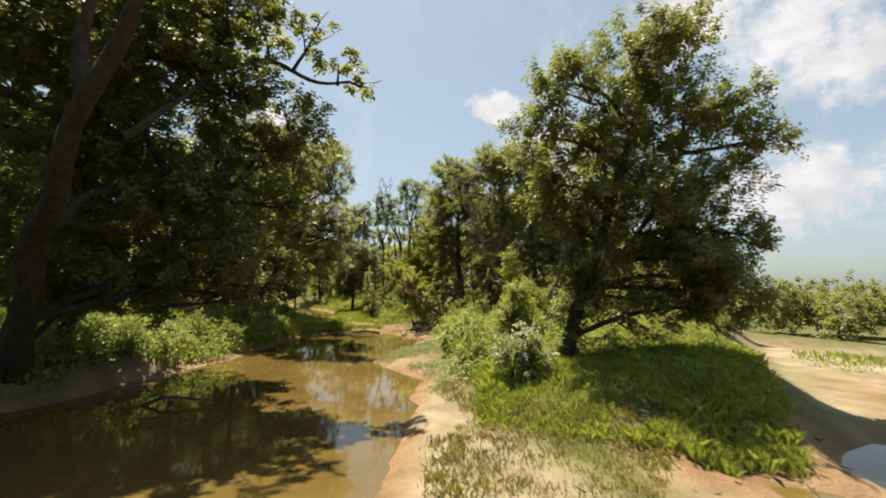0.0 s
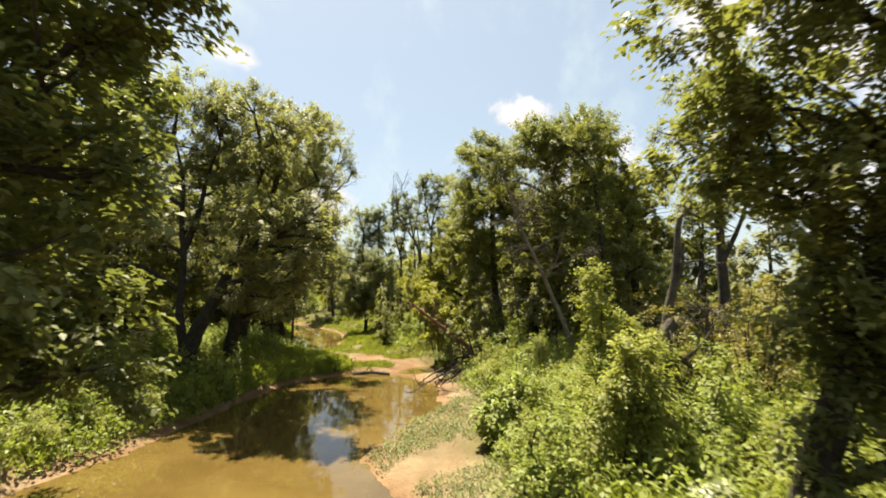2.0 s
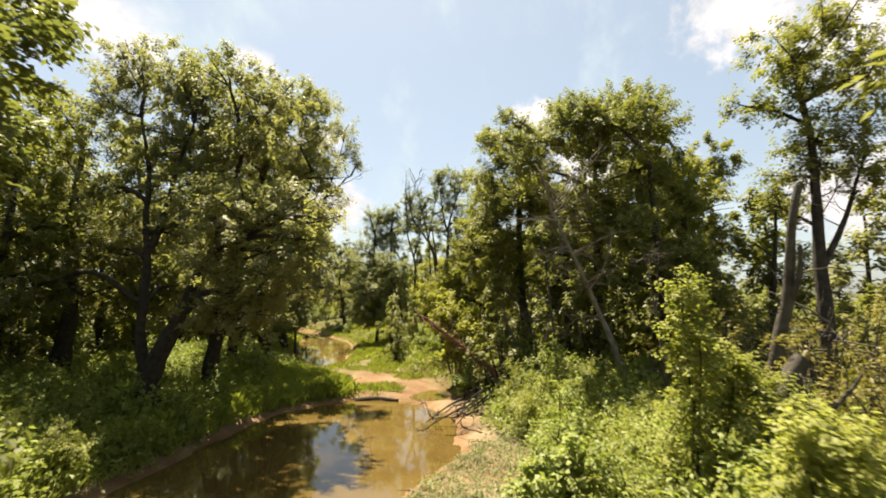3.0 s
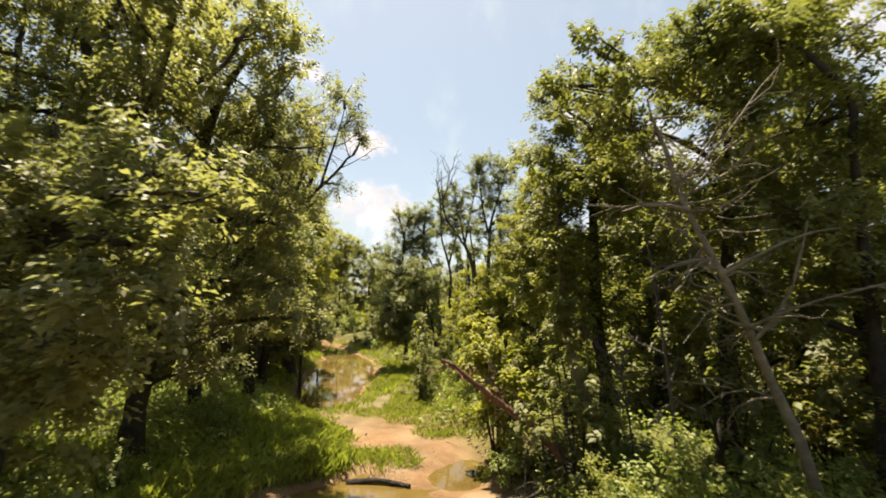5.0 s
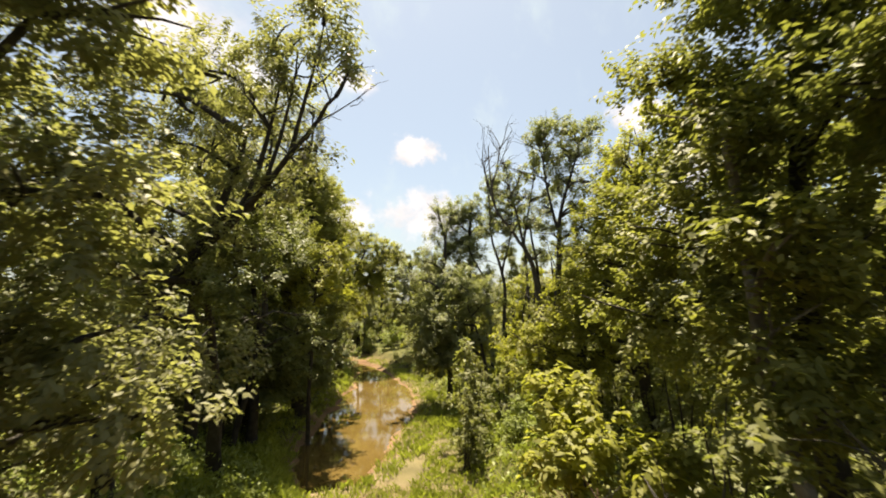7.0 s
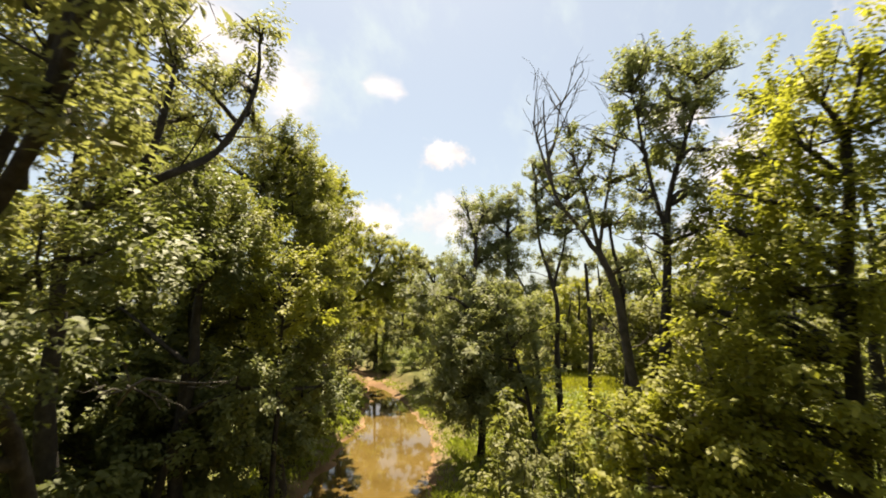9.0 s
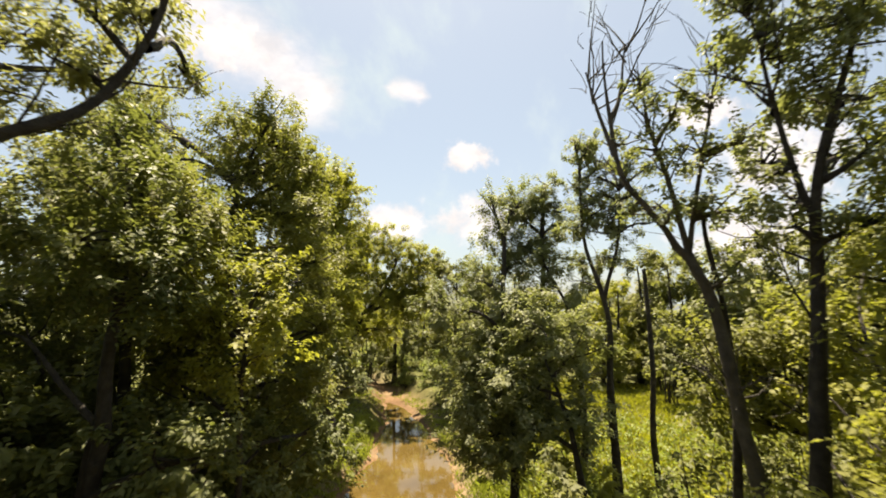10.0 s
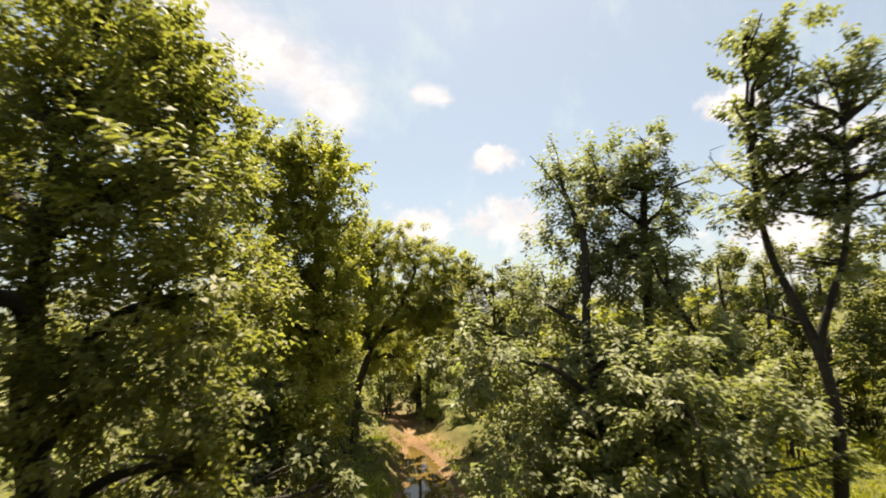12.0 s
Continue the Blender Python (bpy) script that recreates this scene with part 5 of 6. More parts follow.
far_woods()
wood_at(spread_out(1.5, 15, 33, 44, 4.0, 26, lambda x, y: 2.0 < x < 0.36 * (y - 9.5) - 1.5), (0, 3, 0), 0.62, 0.85, 36)
wood_at([(2.4, 36), (4.5, 38.5), (2.0, 40.8), (6.5, 41.5), (4, 45), (8.5, 46), (2.2, 49), (6, 50), (10, 50), (6.4, 34.6), (4.0, 32.4)], (0, 0, 1), 0.74, 0.9, 39)
wood_at([(-6.5, 68.8), (-4.5, 66.4), (-1.9, 72.4), (-0.8, 67.2), (1.5, 72.0), (-8.4, 71.2), (1.3, 66.1)], (0, 3, 0), 0.78, 0.95, 239)
wood_at([(10.4, 27.8), (12.0, 26.8), (13.6, 29.0)], (0, 3), 0.48, 0.58, 240)
wood_at([(5.4, 28.2), (8.6, 29.6), (9.8, 32.5), (2.2, 33.6)], (0, 0, 1), 0.58, 0.7, 139)

# ---- shrubs and thicket ----
def shrub(label, x, y, blobs, mat, leaf=0.125, density=66, aspect=0.55, name="shrub", stems=5, flowers=0, group="shrubs on the banks", bark=BARK):
    """A bush: bent stems from one foot, and its leaves. The masses are given from the foot."""
    seed = next(SEEDS)
    rng = np.random.RandomState(seed)
    z = ground_z(x, y)
    root = thing(name, x, y, z, label, "shrub", group)
    masses = [(x + a, y + b, z + c, r, rz) for a, b, c, r, rz in blobs]
    for k in range(stems):
        m = masses[k % len(masses)]
        foot = np.array((x + rng.normal(0, 0.12), y + rng.normal(0, 0.12), z - 0.1))
        tip = np.array(m[:3]) + rng.normal(0, 0.3, 3) * m[3] + np.array((0, 0, 0.4 * m[4]))
        part("stem", tube([foot, (foot + tip) / 2 + rng.normal(0, 0.1, 3), tip], 0.028, 0.008, seed + k, 5), bark, root)
    part("foliage", foliage(masses, leaf, density, rng, 0.2, 16, aspect=aspect), mat, root, smooth_faces=False)
    if flowers:
        part("blossom", foliage([(a, b, c + 0.3 * rz, r * 1.02, rz) for a, b, c, r, rz in masses], 0.055, flowers, rng, 0.12, 12, shell=0.15, aspect=0.9), BLOSSOM, root, "tiny white flower heads", False)
    return root


BLOSSOM = leaf_material("white_blossom", (0.45, 0.47, 0.36), (0.75, 0.76, 0.66), 0.3)
SHRUBS = [
    shrub("leafy green bush about waist high", -70, 150, [(0, 0, 0.7, 0.55, 0.5), (0.4, 0.2, 0.5, 0.4, 0.4), (-0.4, 0.1, 0.5, 0.45, 0.4), (0.1, -0.4, 0.45, 0.4, 0.38), (0.05, 0.1, 1.15, 0.35, 0.3)], WEED, 0.08, 105),
    shrub("yellow-green bush of soft leafy shoots", -74, 150, [(0, 0, 0.6, 0.5, 0.5), (0.35, -0.2, 0.7, 0.4, 0.5), (-0.4, 0.2, 0.55, 0.4, 0.45), (0, 0.3, 0.95, 0.35, 0.4)], VINE, 0.065, 185, aspect=0.4),
    shrub("tall straggly thicket bush with many thin stems", -78, 150, [(0, 0, 2.2, 0.6, 0.5), (0.5, 0.3, 1.6, 0.55, 0.5), (-0.5, 0.1, 1.5, 0.55, 0.5), (0.1, -0.4, 1.0, 0.6, 0.5), (0.3, 0.1, 2.9, 0.4, 0.4), (-0.3, 0.3, 0.7, 0.6, 0.45)], BACK, 0.14, 46, stems=8),
    shrub("sunlit box elder sapling bush", -82, 150, [(0, 0, 1.7, 0.55, 0.4), (0.5, 0.1, 1.3, 0.45, 0.35), (-0.45, 0.1, 1.1, 0.5, 0.35), (0.1, -0.4, 0.8, 0.5, 0.35), (0.1, 0.1, 2.2, 0.4, 0.3)], ELDER, 0.12, 60, stems=6),
    shrub("dry straggly brush with yellow-brown leaves", -86, 150, [(0, 0, 1.3, 0.6, 0.6), (0.5, 0.1, 1.0, 0.5, 0.5), (-0.5, 0.2, 0.9, 0.5, 0.5), (0.1, -0.4, 0.7, 0.5, 0.4), (0.1, 0.2, 1.9, 0.4, 0.4)], BRUSH, 0.09, 60, 0.35, stems=16, bark=GREYBARK),
]


def shrubs_at(spots, kinds, lo, hi, seed):
    rng = np.random.RandomState(seed)
    for x, y in spots:
        s = rng.uniform(lo, hi)
        copy_thing(SHRUBS[kinds[rng.randint(len(kinds))]], pose(x, y, ground_z(x, y) - 0.04, 0, 0, rng.uniform(0, 360)) @ Matrix.Diagonal((s, s, s * rng.uniform(0.85, 1.15), 1)))


def on_spit(x, y):
    return edge_right(y) + float(np.interp(y, FLAT_Y, FLAT_W)) + 0.5 < x < float(np.interp(y, BAR_Y, BAR_X)) - 0.6


shrubs_at(spread_out(0.3, 13, 15.2, 28, 1.3, 41, lambda x, y: on_spit(x, y) and math.hypot(x - 2.7, y - 15.2) > 1.2 and not (x > 4.2 and y > 18)), (0, 1, 1, 0), 0.75, 1.15, 51)
shrubs_at(spread_out(4.2, 13, 18, 30, 1.35, 141, on_spit), (4, 4, 4, 1), 0.9, 1.35, 151)
shrubs_at(spread_out(2.2, 6, 12.2, 15, 1.2, 42, lambda x, y: on_spit(x, y) and math.hypot(x - 3.7, y - 13.4) > 0.7 and math.hypot(x - 2.3, y - 14.2) > 0.8), (0, 0), 0.45, 0.65, 52)
shrubs_at(spread_out(-1.6, 9, 24.5, 36, 1.9, 43, lambda x, y: x > edge_right(y) + 1.2 and (y < 31 or x > -2.5)), (2, 2, 0), 0.7, 1.1, 53)
shrubs_at(spread_out(-8, 2, 36, 46, 1.6, 44, lambda x, y: x > edge_right(y) + 2.6), (2, 0, 3), 0.6, 1.0, 54)
shrubs_at(spread_out(-17, -8, 20, 36, 3.0, 45, lambda x, y: x < edge_left(y) - 4.0), (0, 0, 2), 0.6, 0.95, 55)
shrubs_at(spread_out(-13, -7.4, 14, 25, 1.0, 145, lambda x, y: edge_left(y) - 4.2 < x < edge_left(y) - 0.55), (0, 0, 0, 1), 0.5, 0.8, 155)
shrubs_at(spread_out(-26, -12, 36, 60, 3.6, 46, lambda x, y: edge_left(y) - 6 < x < edge_left(y) - 0.9), (2, 0, 2), 0.8, 1.2, 56)
shrubs_at(spread_out(-24, -8, 46, 66, 2.2, 47, lambda x, y: edge_right(y) + 1.8 < x < edge_right(y) + 6), (0, 3, 1), 0.6, 1.0, 57)
shrubs_at(spread_out(-9, 14, 60, 70, 3.4, 48), (0, 2, 2), 1.1, 1.7, 58)
shrubs_at(spread_out(-4.4, 2, 41, 50, 1.5, 50, lambda x, y: x > -4.4 + 0.12 * (y - 41)), (0, 3, 2), 0.7, 1.1, 60)
shrubs_at([(-26.6, 62.6), (-25.4, 65.6), (-28.2, 64.6), (-23.2, 66.4), (-29.8, 67.5), (-26.8, 68.4), (-21.4, 63.4)], (2, 0, 2), 1.3, 1.9, 159)
shrubs_at(spread_out(-40, -16, 64, 74, 5.5, 49, lambda x, y: abs(x - edge_left(y)) > 1.6), (2, 0), 1.0, 1.5, 59)

shrub("bush smothered in yellow-green vines", 2.7, 15.5, [(0, 0, 1.2, 0.55, 0.7), (0.25, 0.1, 0.7, 0.6, 0.55), (-0.3, 0.1, 0.8, 0.5, 0.6), (0, -0.1, 1.65, 0.42, 0.35)], VINE, 0.06, 420, 0.75)
shrub("dead stump wrapped in climbing vines", 2.65, 18.4, [(0, 0, 2.85, 0.30, 0.36), (0.05, 0, 2.25, 0.40, 0.5), (0.12, 0, 1.5, 0.48, 0.6), (0.2, 0, 0.8, 0.55, 0.6), (0.6, 0.1, 1.9, 0.34, 0.3), (0.85, 0.2, 1.5, 0.5, 0.42), (1.1, 0.3, 1.05, 0.55, 0.5), (1.3, 0.3, 0.55, 0.55, 0.4)], VINE, 0.06, 420, 0.75, stems=7)
shrub("pale bush dotted with white flowers", 2.5, 12.0, [(0, 0, 0.6, 0.5, 0.5), (0.2, 0.1, 1.05, 0.38, 0.35), (-0.3, 0.2, 0.55, 0.42, 0.4), (0.35, -0.1, 0.5, 0.4, 0.4)], SILVER, 0.09, 130, flowers=7)
shrub("dark round-leaved bush at the mud edge", 0.75, 18.5, [(0, 0, 0.6, 0.5, 0.5), (0.35, 0.2, 1.0, 0.5, 0.5), (0.1, 0.5, 0.7, 0.5, 0.45), (-0.2, 0.2, 0.4, 0.4, 0.35)], WEED, 0.1, 170, 0.8)
shrub("dense leafy bush beside the fallen log", -2.2, 30.6, [(-0.6, 0.4, 3.2, 0.6, 0.5), (-0.1, -0.5, 2.8, 0.7, 0.45), (0.7, -0.5, 2.5, 0.7, 0.45), (-0.6, 0, 2.4, 0.65, 0.55), (0.8, -1.9, 2.2, 0.5, 0.4), (0.1, -1.0, 2.0, 0.65, 0.5), (-0.3, 0, 1.2, 0.7, 0.6), (0.6, -0.9, 1.1, 0.7, 0.6)], ELDER, 0.14, 105, stems=12)


# ---- dead wood ----
def dead_wood(name, label, points, r0, r1, mat, twigs=0, reach=0.8, seed=1, droop=0.0, category="dead tree", extra=()):
    """A bare trunk with broken, forking twigs."""
    rng = np.random.RandomState(seed)
    p = np.array(points, float)
    root = thing(name, *p[0], label, category)
    part("trunk", tube(points, r0, r1, seed, 10, 0.14, 0.3), mat, root)
    for k, (r, pts) in enumerate(extra):
        part("branch", tube(pts, r, r * 0.4, seed + 700 + k, 8, 0.14), mat, root)
    for k in range(twigs):
        w = rng.uniform(0.25, 1.0) * (len(p) - 1)
        i = min(int(w), len(p) - 2)
        a = p[i] + (p[i + 1] - p[i]) * (w - i)
        u = rng.normal(0, 1, 3)
        u[2] = u[2] * 0.6 + 0.25 - droop
        u /= np.linalg.norm(u)
        ln = reach * rng.uniform(0.4, 1.3)
        b = a + u * ln * 0.5 + rng.normal(0, 0.16, 3) * ln
        c = a + u * ln + rng.normal(0, 0.36, 3) * ln
        branch = part("branch", tube([a, b, c], 0.02, 0.006, seed + k, 6), mat, root)
        pieces = []
        for q in range(rng.randint(2, 5)):
            e = b + (c - b) * rng.uniform(0, 0.8)
            pieces.append(tube([e, e + u * 0.2 * ln + rng.normal(0, 0.16, 3) * ln, e + u * 0.45 * ln + rng.normal(0, 0.28, 3) * ln], 0.009, 0.003, seed + 31 * k + q, 5))
        tagged(part("twig_spray", joined(pieces), mat, branch), kind="stuff")
    return root


dead_wood("dead_tree", "bleached leaning dead tree with a tangle of bare twigs", [(3.2, 25.3, 0.8), (2.85, 25.1, 2.0), (2.45, 24.9, 3.0), (2.05, 24.7, 3.9), (1.75, 24.5, 4.56), (1.45, 24.5, 5.25), (1.2, 24.6, 5.85), (1.09, 24.6, 6.25), (0.85, 24.6, 7.0)], 0.09, 0.022, PALEBARK, 46, 0.9, 71,
          extra=[(0.028, [(1.7, 24.5, 4.7), (2.2, 24.4, 5.0), (2.7, 24.4, 5.3), (3.1, 24.5, 5.3)]), (0.035, [(1.3, 24.55, 5.6), (0.8, 24.4, 5.7), (0.4, 24.3, 5.55)]), (0.035, [(1.6, 24.5, 4.9), (1.1, 24.3, 4.9), (0.7, 24.2, 4.6)]), (0.03, [(2.1, 24.7, 3.8), (2.6, 24.5, 4.4), (2.7, 24.4, 5.4)])])
dead_wood("dead_tree", "pale broken snag without bark", [(4.42, 20.3, 0.8), (4.5, 20.3, 2.2), (4.62, 20.3, 2.9), (4.82, 20.3, 3.65), (4.79, 20.3, 4.1), (4.9, 20.3, 4.6), (4.88, 20.3, 5.05), (5.02, 20.3, 5.5)], 0.14, 0.06, GREYBARK, 6, 0.5, 72,
          extra=[(0.06, [(4.8, 20.3, 3.6), (5.0, 20.2, 4.0), (4.95, 20.2, 4.5)])])
dead_wood("dead_stump", "broken leaning stump with pale bare branches", [(3.85, 18.95, 0.75), (3.95, 18.9, 1.6), (4.12, 19.0, 2.25), (4.32, 19.1, 2.75)], 0.17, 0.13, GREYBARK, 4, 0.6, 171,
          extra=[(0.06, [(4.08, 19, 2.25), (4.45, 18.9, 1.97), (4.72, 19, 1.86), (5.2, 19, 1.3)]), (0.045, [(4.5, 18.95, 2.0), (4.75, 19, 2.12), (4.96, 19, 2.47), (5.05, 19, 2.6)]), (0.07, [(4.05, 19, 2.2), (4.3, 18.8, 1.8), (4.5, 18.7, 1.2)])])
dead_wood("dead_tree", "bare brown tangle of dead brush", [(5.6, 21.0, 0.8), (5.6, 21.0, 2.0), (5.75, 21.0, 3.2)], 0.05, 0.015, GREYBARK, 30, 0.9, 172)
dead_wood("dead_tree", "bare brown tangle of dead brush", [(6.9, 20.2, 0.8), (6.8, 20.2, 1.8), (6.95, 20.3, 2.8)], 0.05, 0.015, GREYBARK, 24, 0.8, 173)
dead_wood("dead_tree", "dark broken snag in the meadow grass", [(-6.1, 46.2, 0.8), (-6.2, 46, 2.9), (-6.13, 46, 4.7), (-6.24, 46, 6.3), (-6.26, 46, 7.1)], 0.09, 0.05, BARK, 3, 0.5, 73)
dead_wood("dead_branch", "bare dead twigs hanging over the dark water", [(-10.8, 33.2, 4.2), (-10.2, 32.9, 4.6), (-9.6, 32.7, 4.7)], 0.02, 0.006, GREYBARK, 5, 0.5, 74, category="branch")
for k, (px, py, top, lean) in enumerate(((1.4, 25.8, 4.6, -0.5), (3.6, 23.0, 3.8, -0.5))):
    z = ground_z(px, py)
    dead_wood("dead_tree", "slender bare dead sapling in the thicket", [(px, py, z - 0.1), (px + lean * 0.3, py, z + top * 0.4), (px + lean, py + 0.1, z + top)], 0.045, 0.012, GREYBARK, 12, 0.6, 80 + k)
dead_wood("fallen_log", "fallen red-brown log leaning out of the thicket", [(-0.5, 28.55, 0.9), (-0.95, 28.45, 1.35), (-1.6, 28.35, 1.85), (-2.2, 28.2, 2.3), (-2.75, 28.0, 2.7), (-3.1, 27.9, 2.95)], 0.085, 0.045, REDWOOD, 18, 0.6, 75, category="log")
for k, (px, py, h) in enumerate(((-0.9, 28.7, 2.0), (-0.2, 27.6, 1.8), (0.9, 27.4, 2.2), (-1.6, 29.2, 2.0))):
    z = ground_z(px, py)
    dead_wood("dead_bush", "dry tangle of bare grey stems in the thicket", [(px, py, z - 0.05), (px - 0.1, py, z + h * 0.5), (px - 0.3, py + 0.1, z + h)], 0.03, 0.01, GREYBARK, 14, 0.8, 190 + k, category="dead bush")
dead_wood("fallen_log", "thick fallen limb resting on the spit's edge", [(5.5, 15.0, 1.9), (6.9, 15.4, 1.0), (7.8, 15.9, 0.5), (8.6, 16.3, 0.16)], 0.17, 0.14, BARK, 6, 0.5, 76, category="log")
dead_wood("driftwood", "broken branch sticking out of the shallow water", [(-5.9, 11.2, -0.15), (-5.5, 11.4, 0.15), (-5.0, 11.4, 0.28), (-4.6, 11.6, 0.1)], 0.05, 0.02, BARK, 4, 0.4, 77, category="branch")
dead_wood("driftwood", "dark half-buried log at the end of the pool", [(-5.4, 28.2, 0.0), (-4.7, 28.4, 0.06), (-3.9, 28.35, 0.04)], 0.07, 0.05, BARK, 2, 0.3, 78, category="log")
rng_roots = np.random.RandomState(5)
for k in range(8):
    a = np.array((-0.9 + rng_roots.normal(0, 0.3), 24.4 + 0.42 * k + rng_roots.normal(0, 0.15), 0.7))
    b = a + np.array((-0.35, rng_roots.normal(0, 0.3), -0.15 + rng_roots.normal(0, 0.08)))
    c = a + np.array((-0.75 + rng_roots.normal(0, 0.3), rng_roots.normal(0, 0.6), -0.66))
    dead_wood("exposed_root", "bare washed-out root on the muddy bank", [a, b, c], 0.03, 0.01, BARK, 4, 0.4, 300 + k, 0.3, "root")


# ---- ground cover ----
def cover(name, label, mat, n, xr, yr, keep, height, leaf, aspect, per, seed, wide=0.16, upright=False):
    """Low plants scattered over part of the ground: leafy weeds, or upright blades of grass."""
    rng = np.random.RandomState(seed)
    x, y = rng.uniform(*xr, n), rng.uniform(*yr, n)
    h, sand, mud = land(x, y)
    left, right = np.interp(y, CREEK_Y, LEFT_X), np.interp(y, CREEK_Y, RIGHT_X)
    ok = keep(x, y, h, sand, left - x, x - right, rng.uniform(0, 1, n)) & (h > 0.04)
    x, y, h = x[ok], y[ok], h[ok]
    m = len(x)
    tall = height * rng.uniform(0.45, 1.25, m) * (0.75 + 0.35 * waves(x, y, 0.9, seed))
    tall = np.maximum(tall, 0.2 * height)
    idx = np.repeat(np.arange(m), per)
    u = rng.uniform(0.05, 1, len(idx)) if not upright else np.full(len(idx), 0.5)
    w = wide * (1.15 - 0.6 * u)
    pos = np.stack([x[idx] + rng.normal(0, 1, len(idx)) * w, y[idx] + rng.normal(0, 1, len(idx)) * w, h[idx] + tall[idx] * u], -1)
    if upright:
        ax = np.stack([rng.normal(0, 0.33, len(idx)), rng.normal(0, 0.33, len(idx)), np.ones(len(idx))], -1)
        th = rng.uniform(0, 6.283, len(idx))
        side = np.stack([np.cos(th), np.sin(th), np.zeros(len(idx))], -1)
        ln = tall[idx][:, None]
        pos[:, 2] = h[idx]
        v = np.empty((len(idx), 4, 3))
        wd = leaf * rng.uniform(0.6, 1.3, len(idx))[:, None]
        bend = np.stack([rng.normal(0, 0.18, len(idx)), rng.normal(0, 0.18, len(idx)), np.zeros(len(idx))], -1)
        v[:, 0] = pos - side * wd * 0.4
        v[:, 1] = pos + side * wd * 0.4
        v[:, 2] = pos + ax * ln * 0.6 + side * wd * 0.4
        v[:, 3] = pos + ax * ln + bend * ln * 1.6
        data = (v.reshape(-1, 3), np.arange(4 * len(idx)).reshape(-1, 4))
    else:
        data = leaves_at(pos, np.tile((0, 0, 0.9), (len(idx), 1)), leaf, leaf * aspect, rng, 0.3, 0.6)
    tagged(new(name, mesh_from(name, data[0], data[1], mat, False)), label, "grass" if upright else "weeds", kind="stuff")


flat_of = lambda y: np.interp(y, FLAT_Y, FLAT_W)
bar_of = lambda y: np.interp(y, BAR_Y, BAR_X)
cover("bank_weeds", "lush waist-high green weeds on the shaded bank", WEED, 8500, (-15, -7.2), (6, 36), lambda x, y, h, s, dl, dr, q: (dl > np.where(y < 16, np.where(y < 12, 0.2, 0.5), np.where(y < 23, 0.15, 0.5))) & (q < 0.9) & ((dl > 3.0 - 1.2 * np.sin(y)) | (y < 24)), 0.85, 0.12, 0.5, 10, 61, 0.2)
cover("spit_weeds", "dense mixed green weeds on the spit", WEED, 5200, (-1, 12), (10.5, 27), lambda x, y, h, s, dl, dr, q: (dr > flat_of(y) + 0.3) & (x < bar_of(y) - 0.4) & (y > 13.2), 0.85, 0.12, 0.45, 11, 62)
cover("spit_shoots", "bright yellow-green soft shoots on the spit", VINE, 5200, (0, 10), (13.5, 25), lambda x, y, h, s, dl, dr, q: (dr > flat_of(y) + 0.5) & (x < bar_of(y) - 0.4) & (waves(x, y, 0.6, 5) > -0.15), 1.0, 0.07, 0.25, 16, 63)
cover("wood_floor_weeds", "low green undergrowth on the woodland floor", WEED, 6500, (-34, -9), (5, 66), lambda x, y, h, s, dl, dr, q: (dl > 2.0), 0.55, 0.20, 0.55, 4, 64, 0.3)
cover("inner_bank_weeds", "tangled weeds under the thicket", WEED, 6500, (-16, 12), (24, 56), lambda x, y, h, s, dl, dr, q: (dr > flat_of(y) + 0.4) & (x < bar_of(y)), 0.6, 0.16, 0.5, 7, 65, 0.22)
cover("spit_grass", "bright green grass on the tip of the spit", GRASS, 9000, (0.5, 10), (7.5, 15), lambda x, y, h, s, dl, dr, q: (dr > 1.4) & (x < bar_of(y) + 0.3) & (y > np.where(x < 3.4, 10.4 - 0.6 * (x - 1.2), np.maximum(7.6, 9.1 - 0.5 * (x - 3.4)))) & (q < 0.95) & (waves(x, y, 1.9, 37) > -0.75), 0.27, 0.015, 1, 9, 66, 0.08, True)
cover("beach_grass", "thin yellowish grass tufts on the sand", DRYGRASS, 4200, (-0.5, 5), (3, 17), lambda x, y, h, s, dl, dr, q: (dr > 0.5) & (h < 0.6) & (waves(x, y, 1.3, 4) > 0.0), 0.18, 0.016, 1, 8, 67, 0.08, True)
cover("bank_grass", "sunlit grass sloping down to the creek", GRASS, 11000, (-13, -6), (19, 37), lambda x, y, h, s, dl, dr, q: (dl > 0.35) & (dl < 4.6), 0.26, 0.020, 1, 6, 68, 0.08, True)
cover("bar_grass", "green grass and seedlings on the silt bar", GRASS, 9000, (-12, -2), (33, 48), lambda x, y, h, s, dl, dr, q: (dr > np.where(y < 38, 1.6, 0.9)) & (x > -7.6 + 0.5 * (36 - y)) & (dr < 6) & (q < 0.75), 0.22, 0.020, 1, 6, 69, 0.08, True)
cover("silt_seedlings", "pale green seedlings on the low silt spit", SILVER, 6000, (-2.6, 1.6), (12.5, 24), lambda x, y, h, s, dl, dr, q: (dr > 0.2) & (dr < 3) & (waves(x, y, 1.4, 7) > np.where(y > 15, -0.3, 0.1)) & (q < 0.75), 0.14, 0.06, 0.45, 9, 70, 0.09)
cover("bank_edge_grass", "long grass hanging over the cut bank", GRASS, 22000, (-13, -5), (6, 29), lambda x, y, h, s, dl, dr, q: (dl > 0.02) & (dl < 1.0) & ((y > 20) | (q < 0.35)) & (h > 0.1) & (y > 15) & (waves(x, y, 1.1, 17) > -0.9), 0.30, 0.02, 1, 6, 75, 0.1, True)
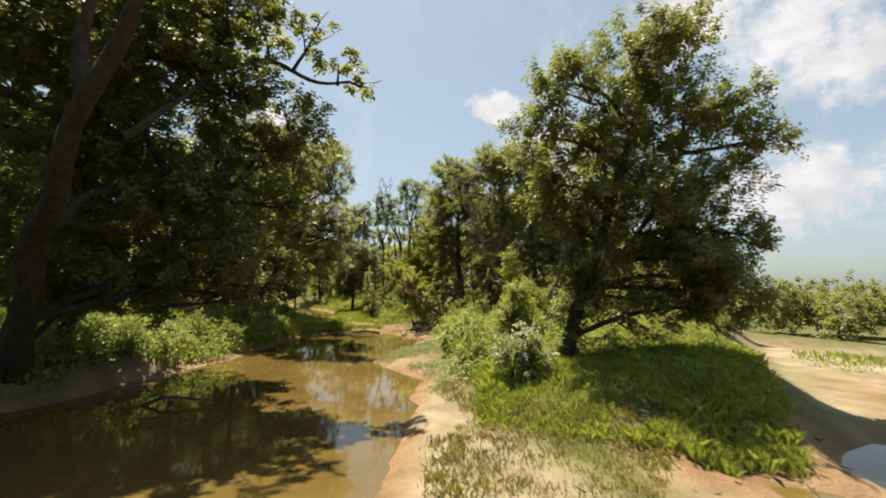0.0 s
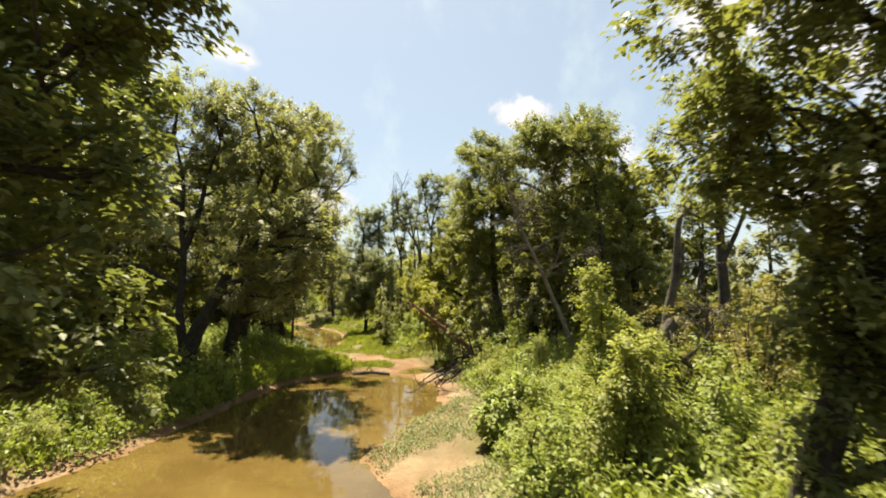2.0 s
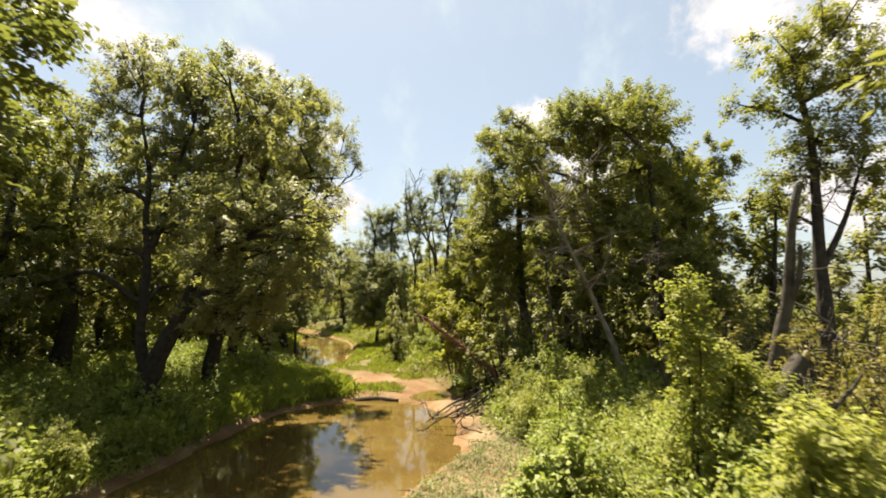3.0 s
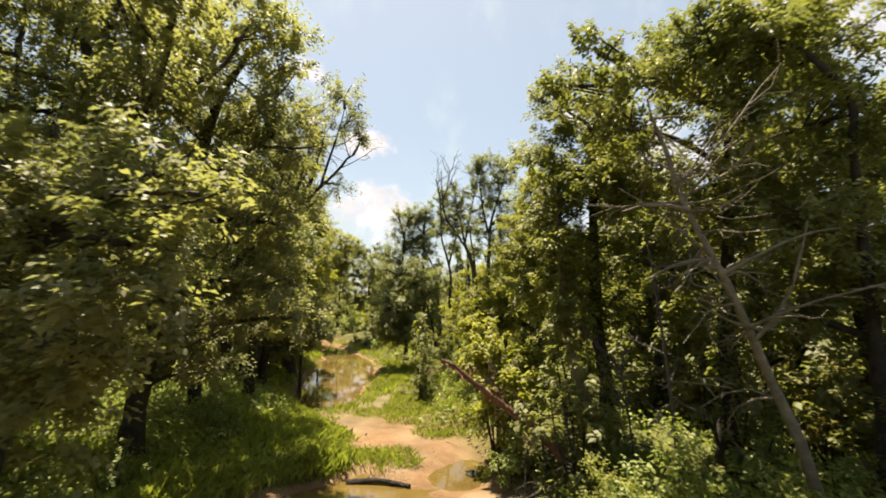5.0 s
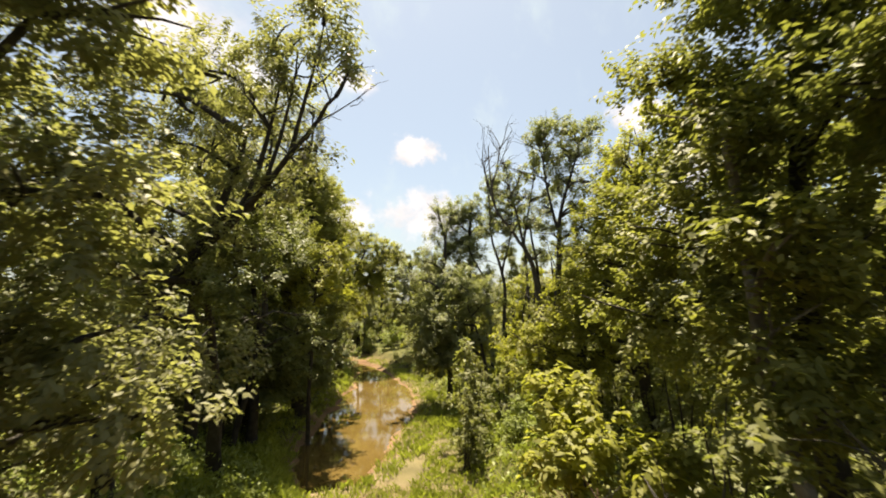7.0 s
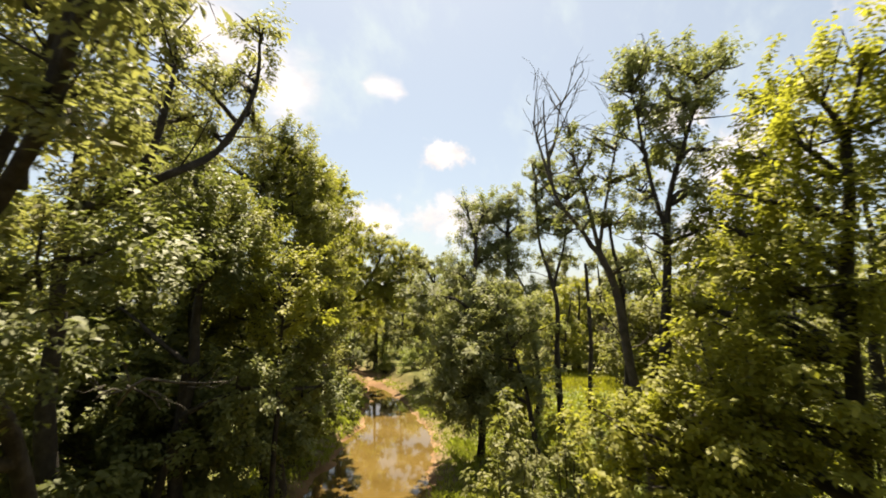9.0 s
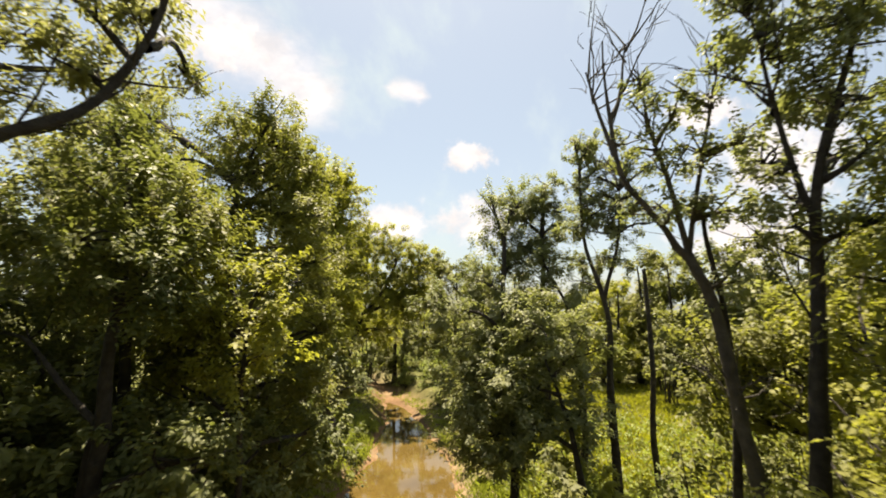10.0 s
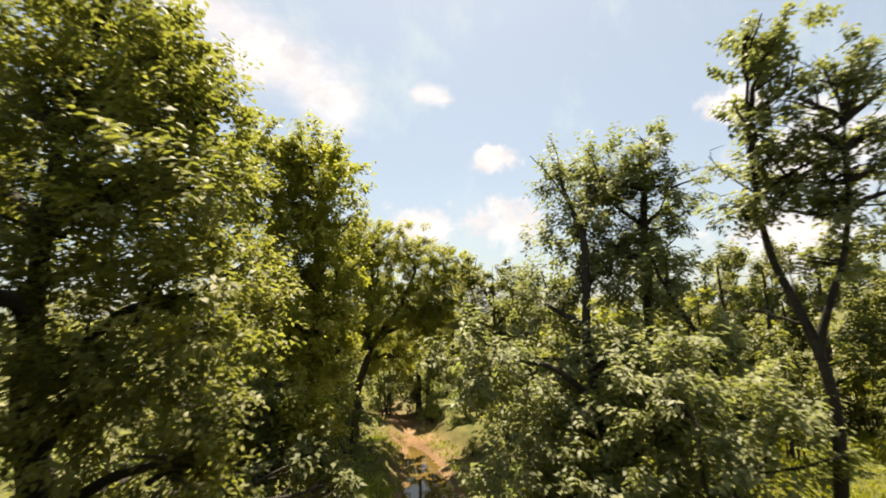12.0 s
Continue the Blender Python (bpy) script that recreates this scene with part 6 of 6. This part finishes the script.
cover("silt_grass", "sparse short grass on the mud by the water", GRASS, 7000, (-24, -8), (33, 66), lambda x, y, h, s, dl, dr, q: (((dl > 0.3) & (dl < 2.5)) | ((dr > 0.3) & (dr < 2.2))), 0.2, 0.03, 1, 6, 71, 0.1, True)
cover("edge_grass", "fresh grass along the shaded water edge", GRASS, 9000, (-20, -8), (33.5, 56), lambda x, y, h, s, dl, dr, q: ((dl > 0.05) & (dl < 1.6)) | ((dr > 0.1) & (dr < 1.5) & (q < 0.6)), 0.24, 0.026, 1, 5, 74, 0.08, True)
cover("meadow_grass", "sunlit yellow-green meadow grass", MEADOW, 15000, (-15, 9), (42, 68), lambda x, y, h, s, dl, dr, q: (dr > 2.2), 0.26, 0.06, 1, 4, 72, 0.22, True)
cover("mud_grass", "sparse green grass patches on the drying mud", GRASS, 6000, (-9, -1), (26, 35), lambda x, y, h, s, dl, dr, q: (h > 0.05) & (waves(x, y, 1.3, 44) > 0.3), 0.16, 0.014, 1, 7, 76, 0.09, True)
cover("far_bar_grass", "patchy green grass on the open sand bar", GRASS, 9000, (8, 34), (14, 46), lambda x, y, h, s, dl, dr, q: (waves(x, y, 0.35, 3) + 0.35 * waves(x, 3 * y, 0.8, 53) > 0.1 + 0.9 * q), 0.24, 0.04, 1, 5, 73, 0.25, True)


def litter():
    """Small sticks and bits of bark washed up on the sand and mud."""
    rng = np.random.RandomState(90)
    pieces = []
    for k in range(420):
        x, y = rng.uniform(-9, 9), rng.uniform(4, 36)
        h, sand, mud = (float(v[0]) for v in land(np.array([x]), np.array([y])))
        if h < 0.03 or max(sand, mud) < 0.55:
            continue
        a, ln = rng.uniform(0, 6.283), rng.uniform(0.08, 0.45)
        d = np.array((math.cos(a), math.sin(a), rng.uniform(-0.05, 0.15))) * ln
        p = np.array((x, y, h + 0.012))
        pieces.append(tube([p, p + d * 0.5 + rng.normal(0, 0.02, 3), p + d], rng.uniform(0.006, 0.016), 0.004, 900 + k, 5))
    v, f = joined(pieces)
    tagged(new("stick_litter", mesh_from("stick_litter", v, f, BARK)), "small washed-up sticks scattered on sand and mud", "driftwood", kind="stuff")


litter()
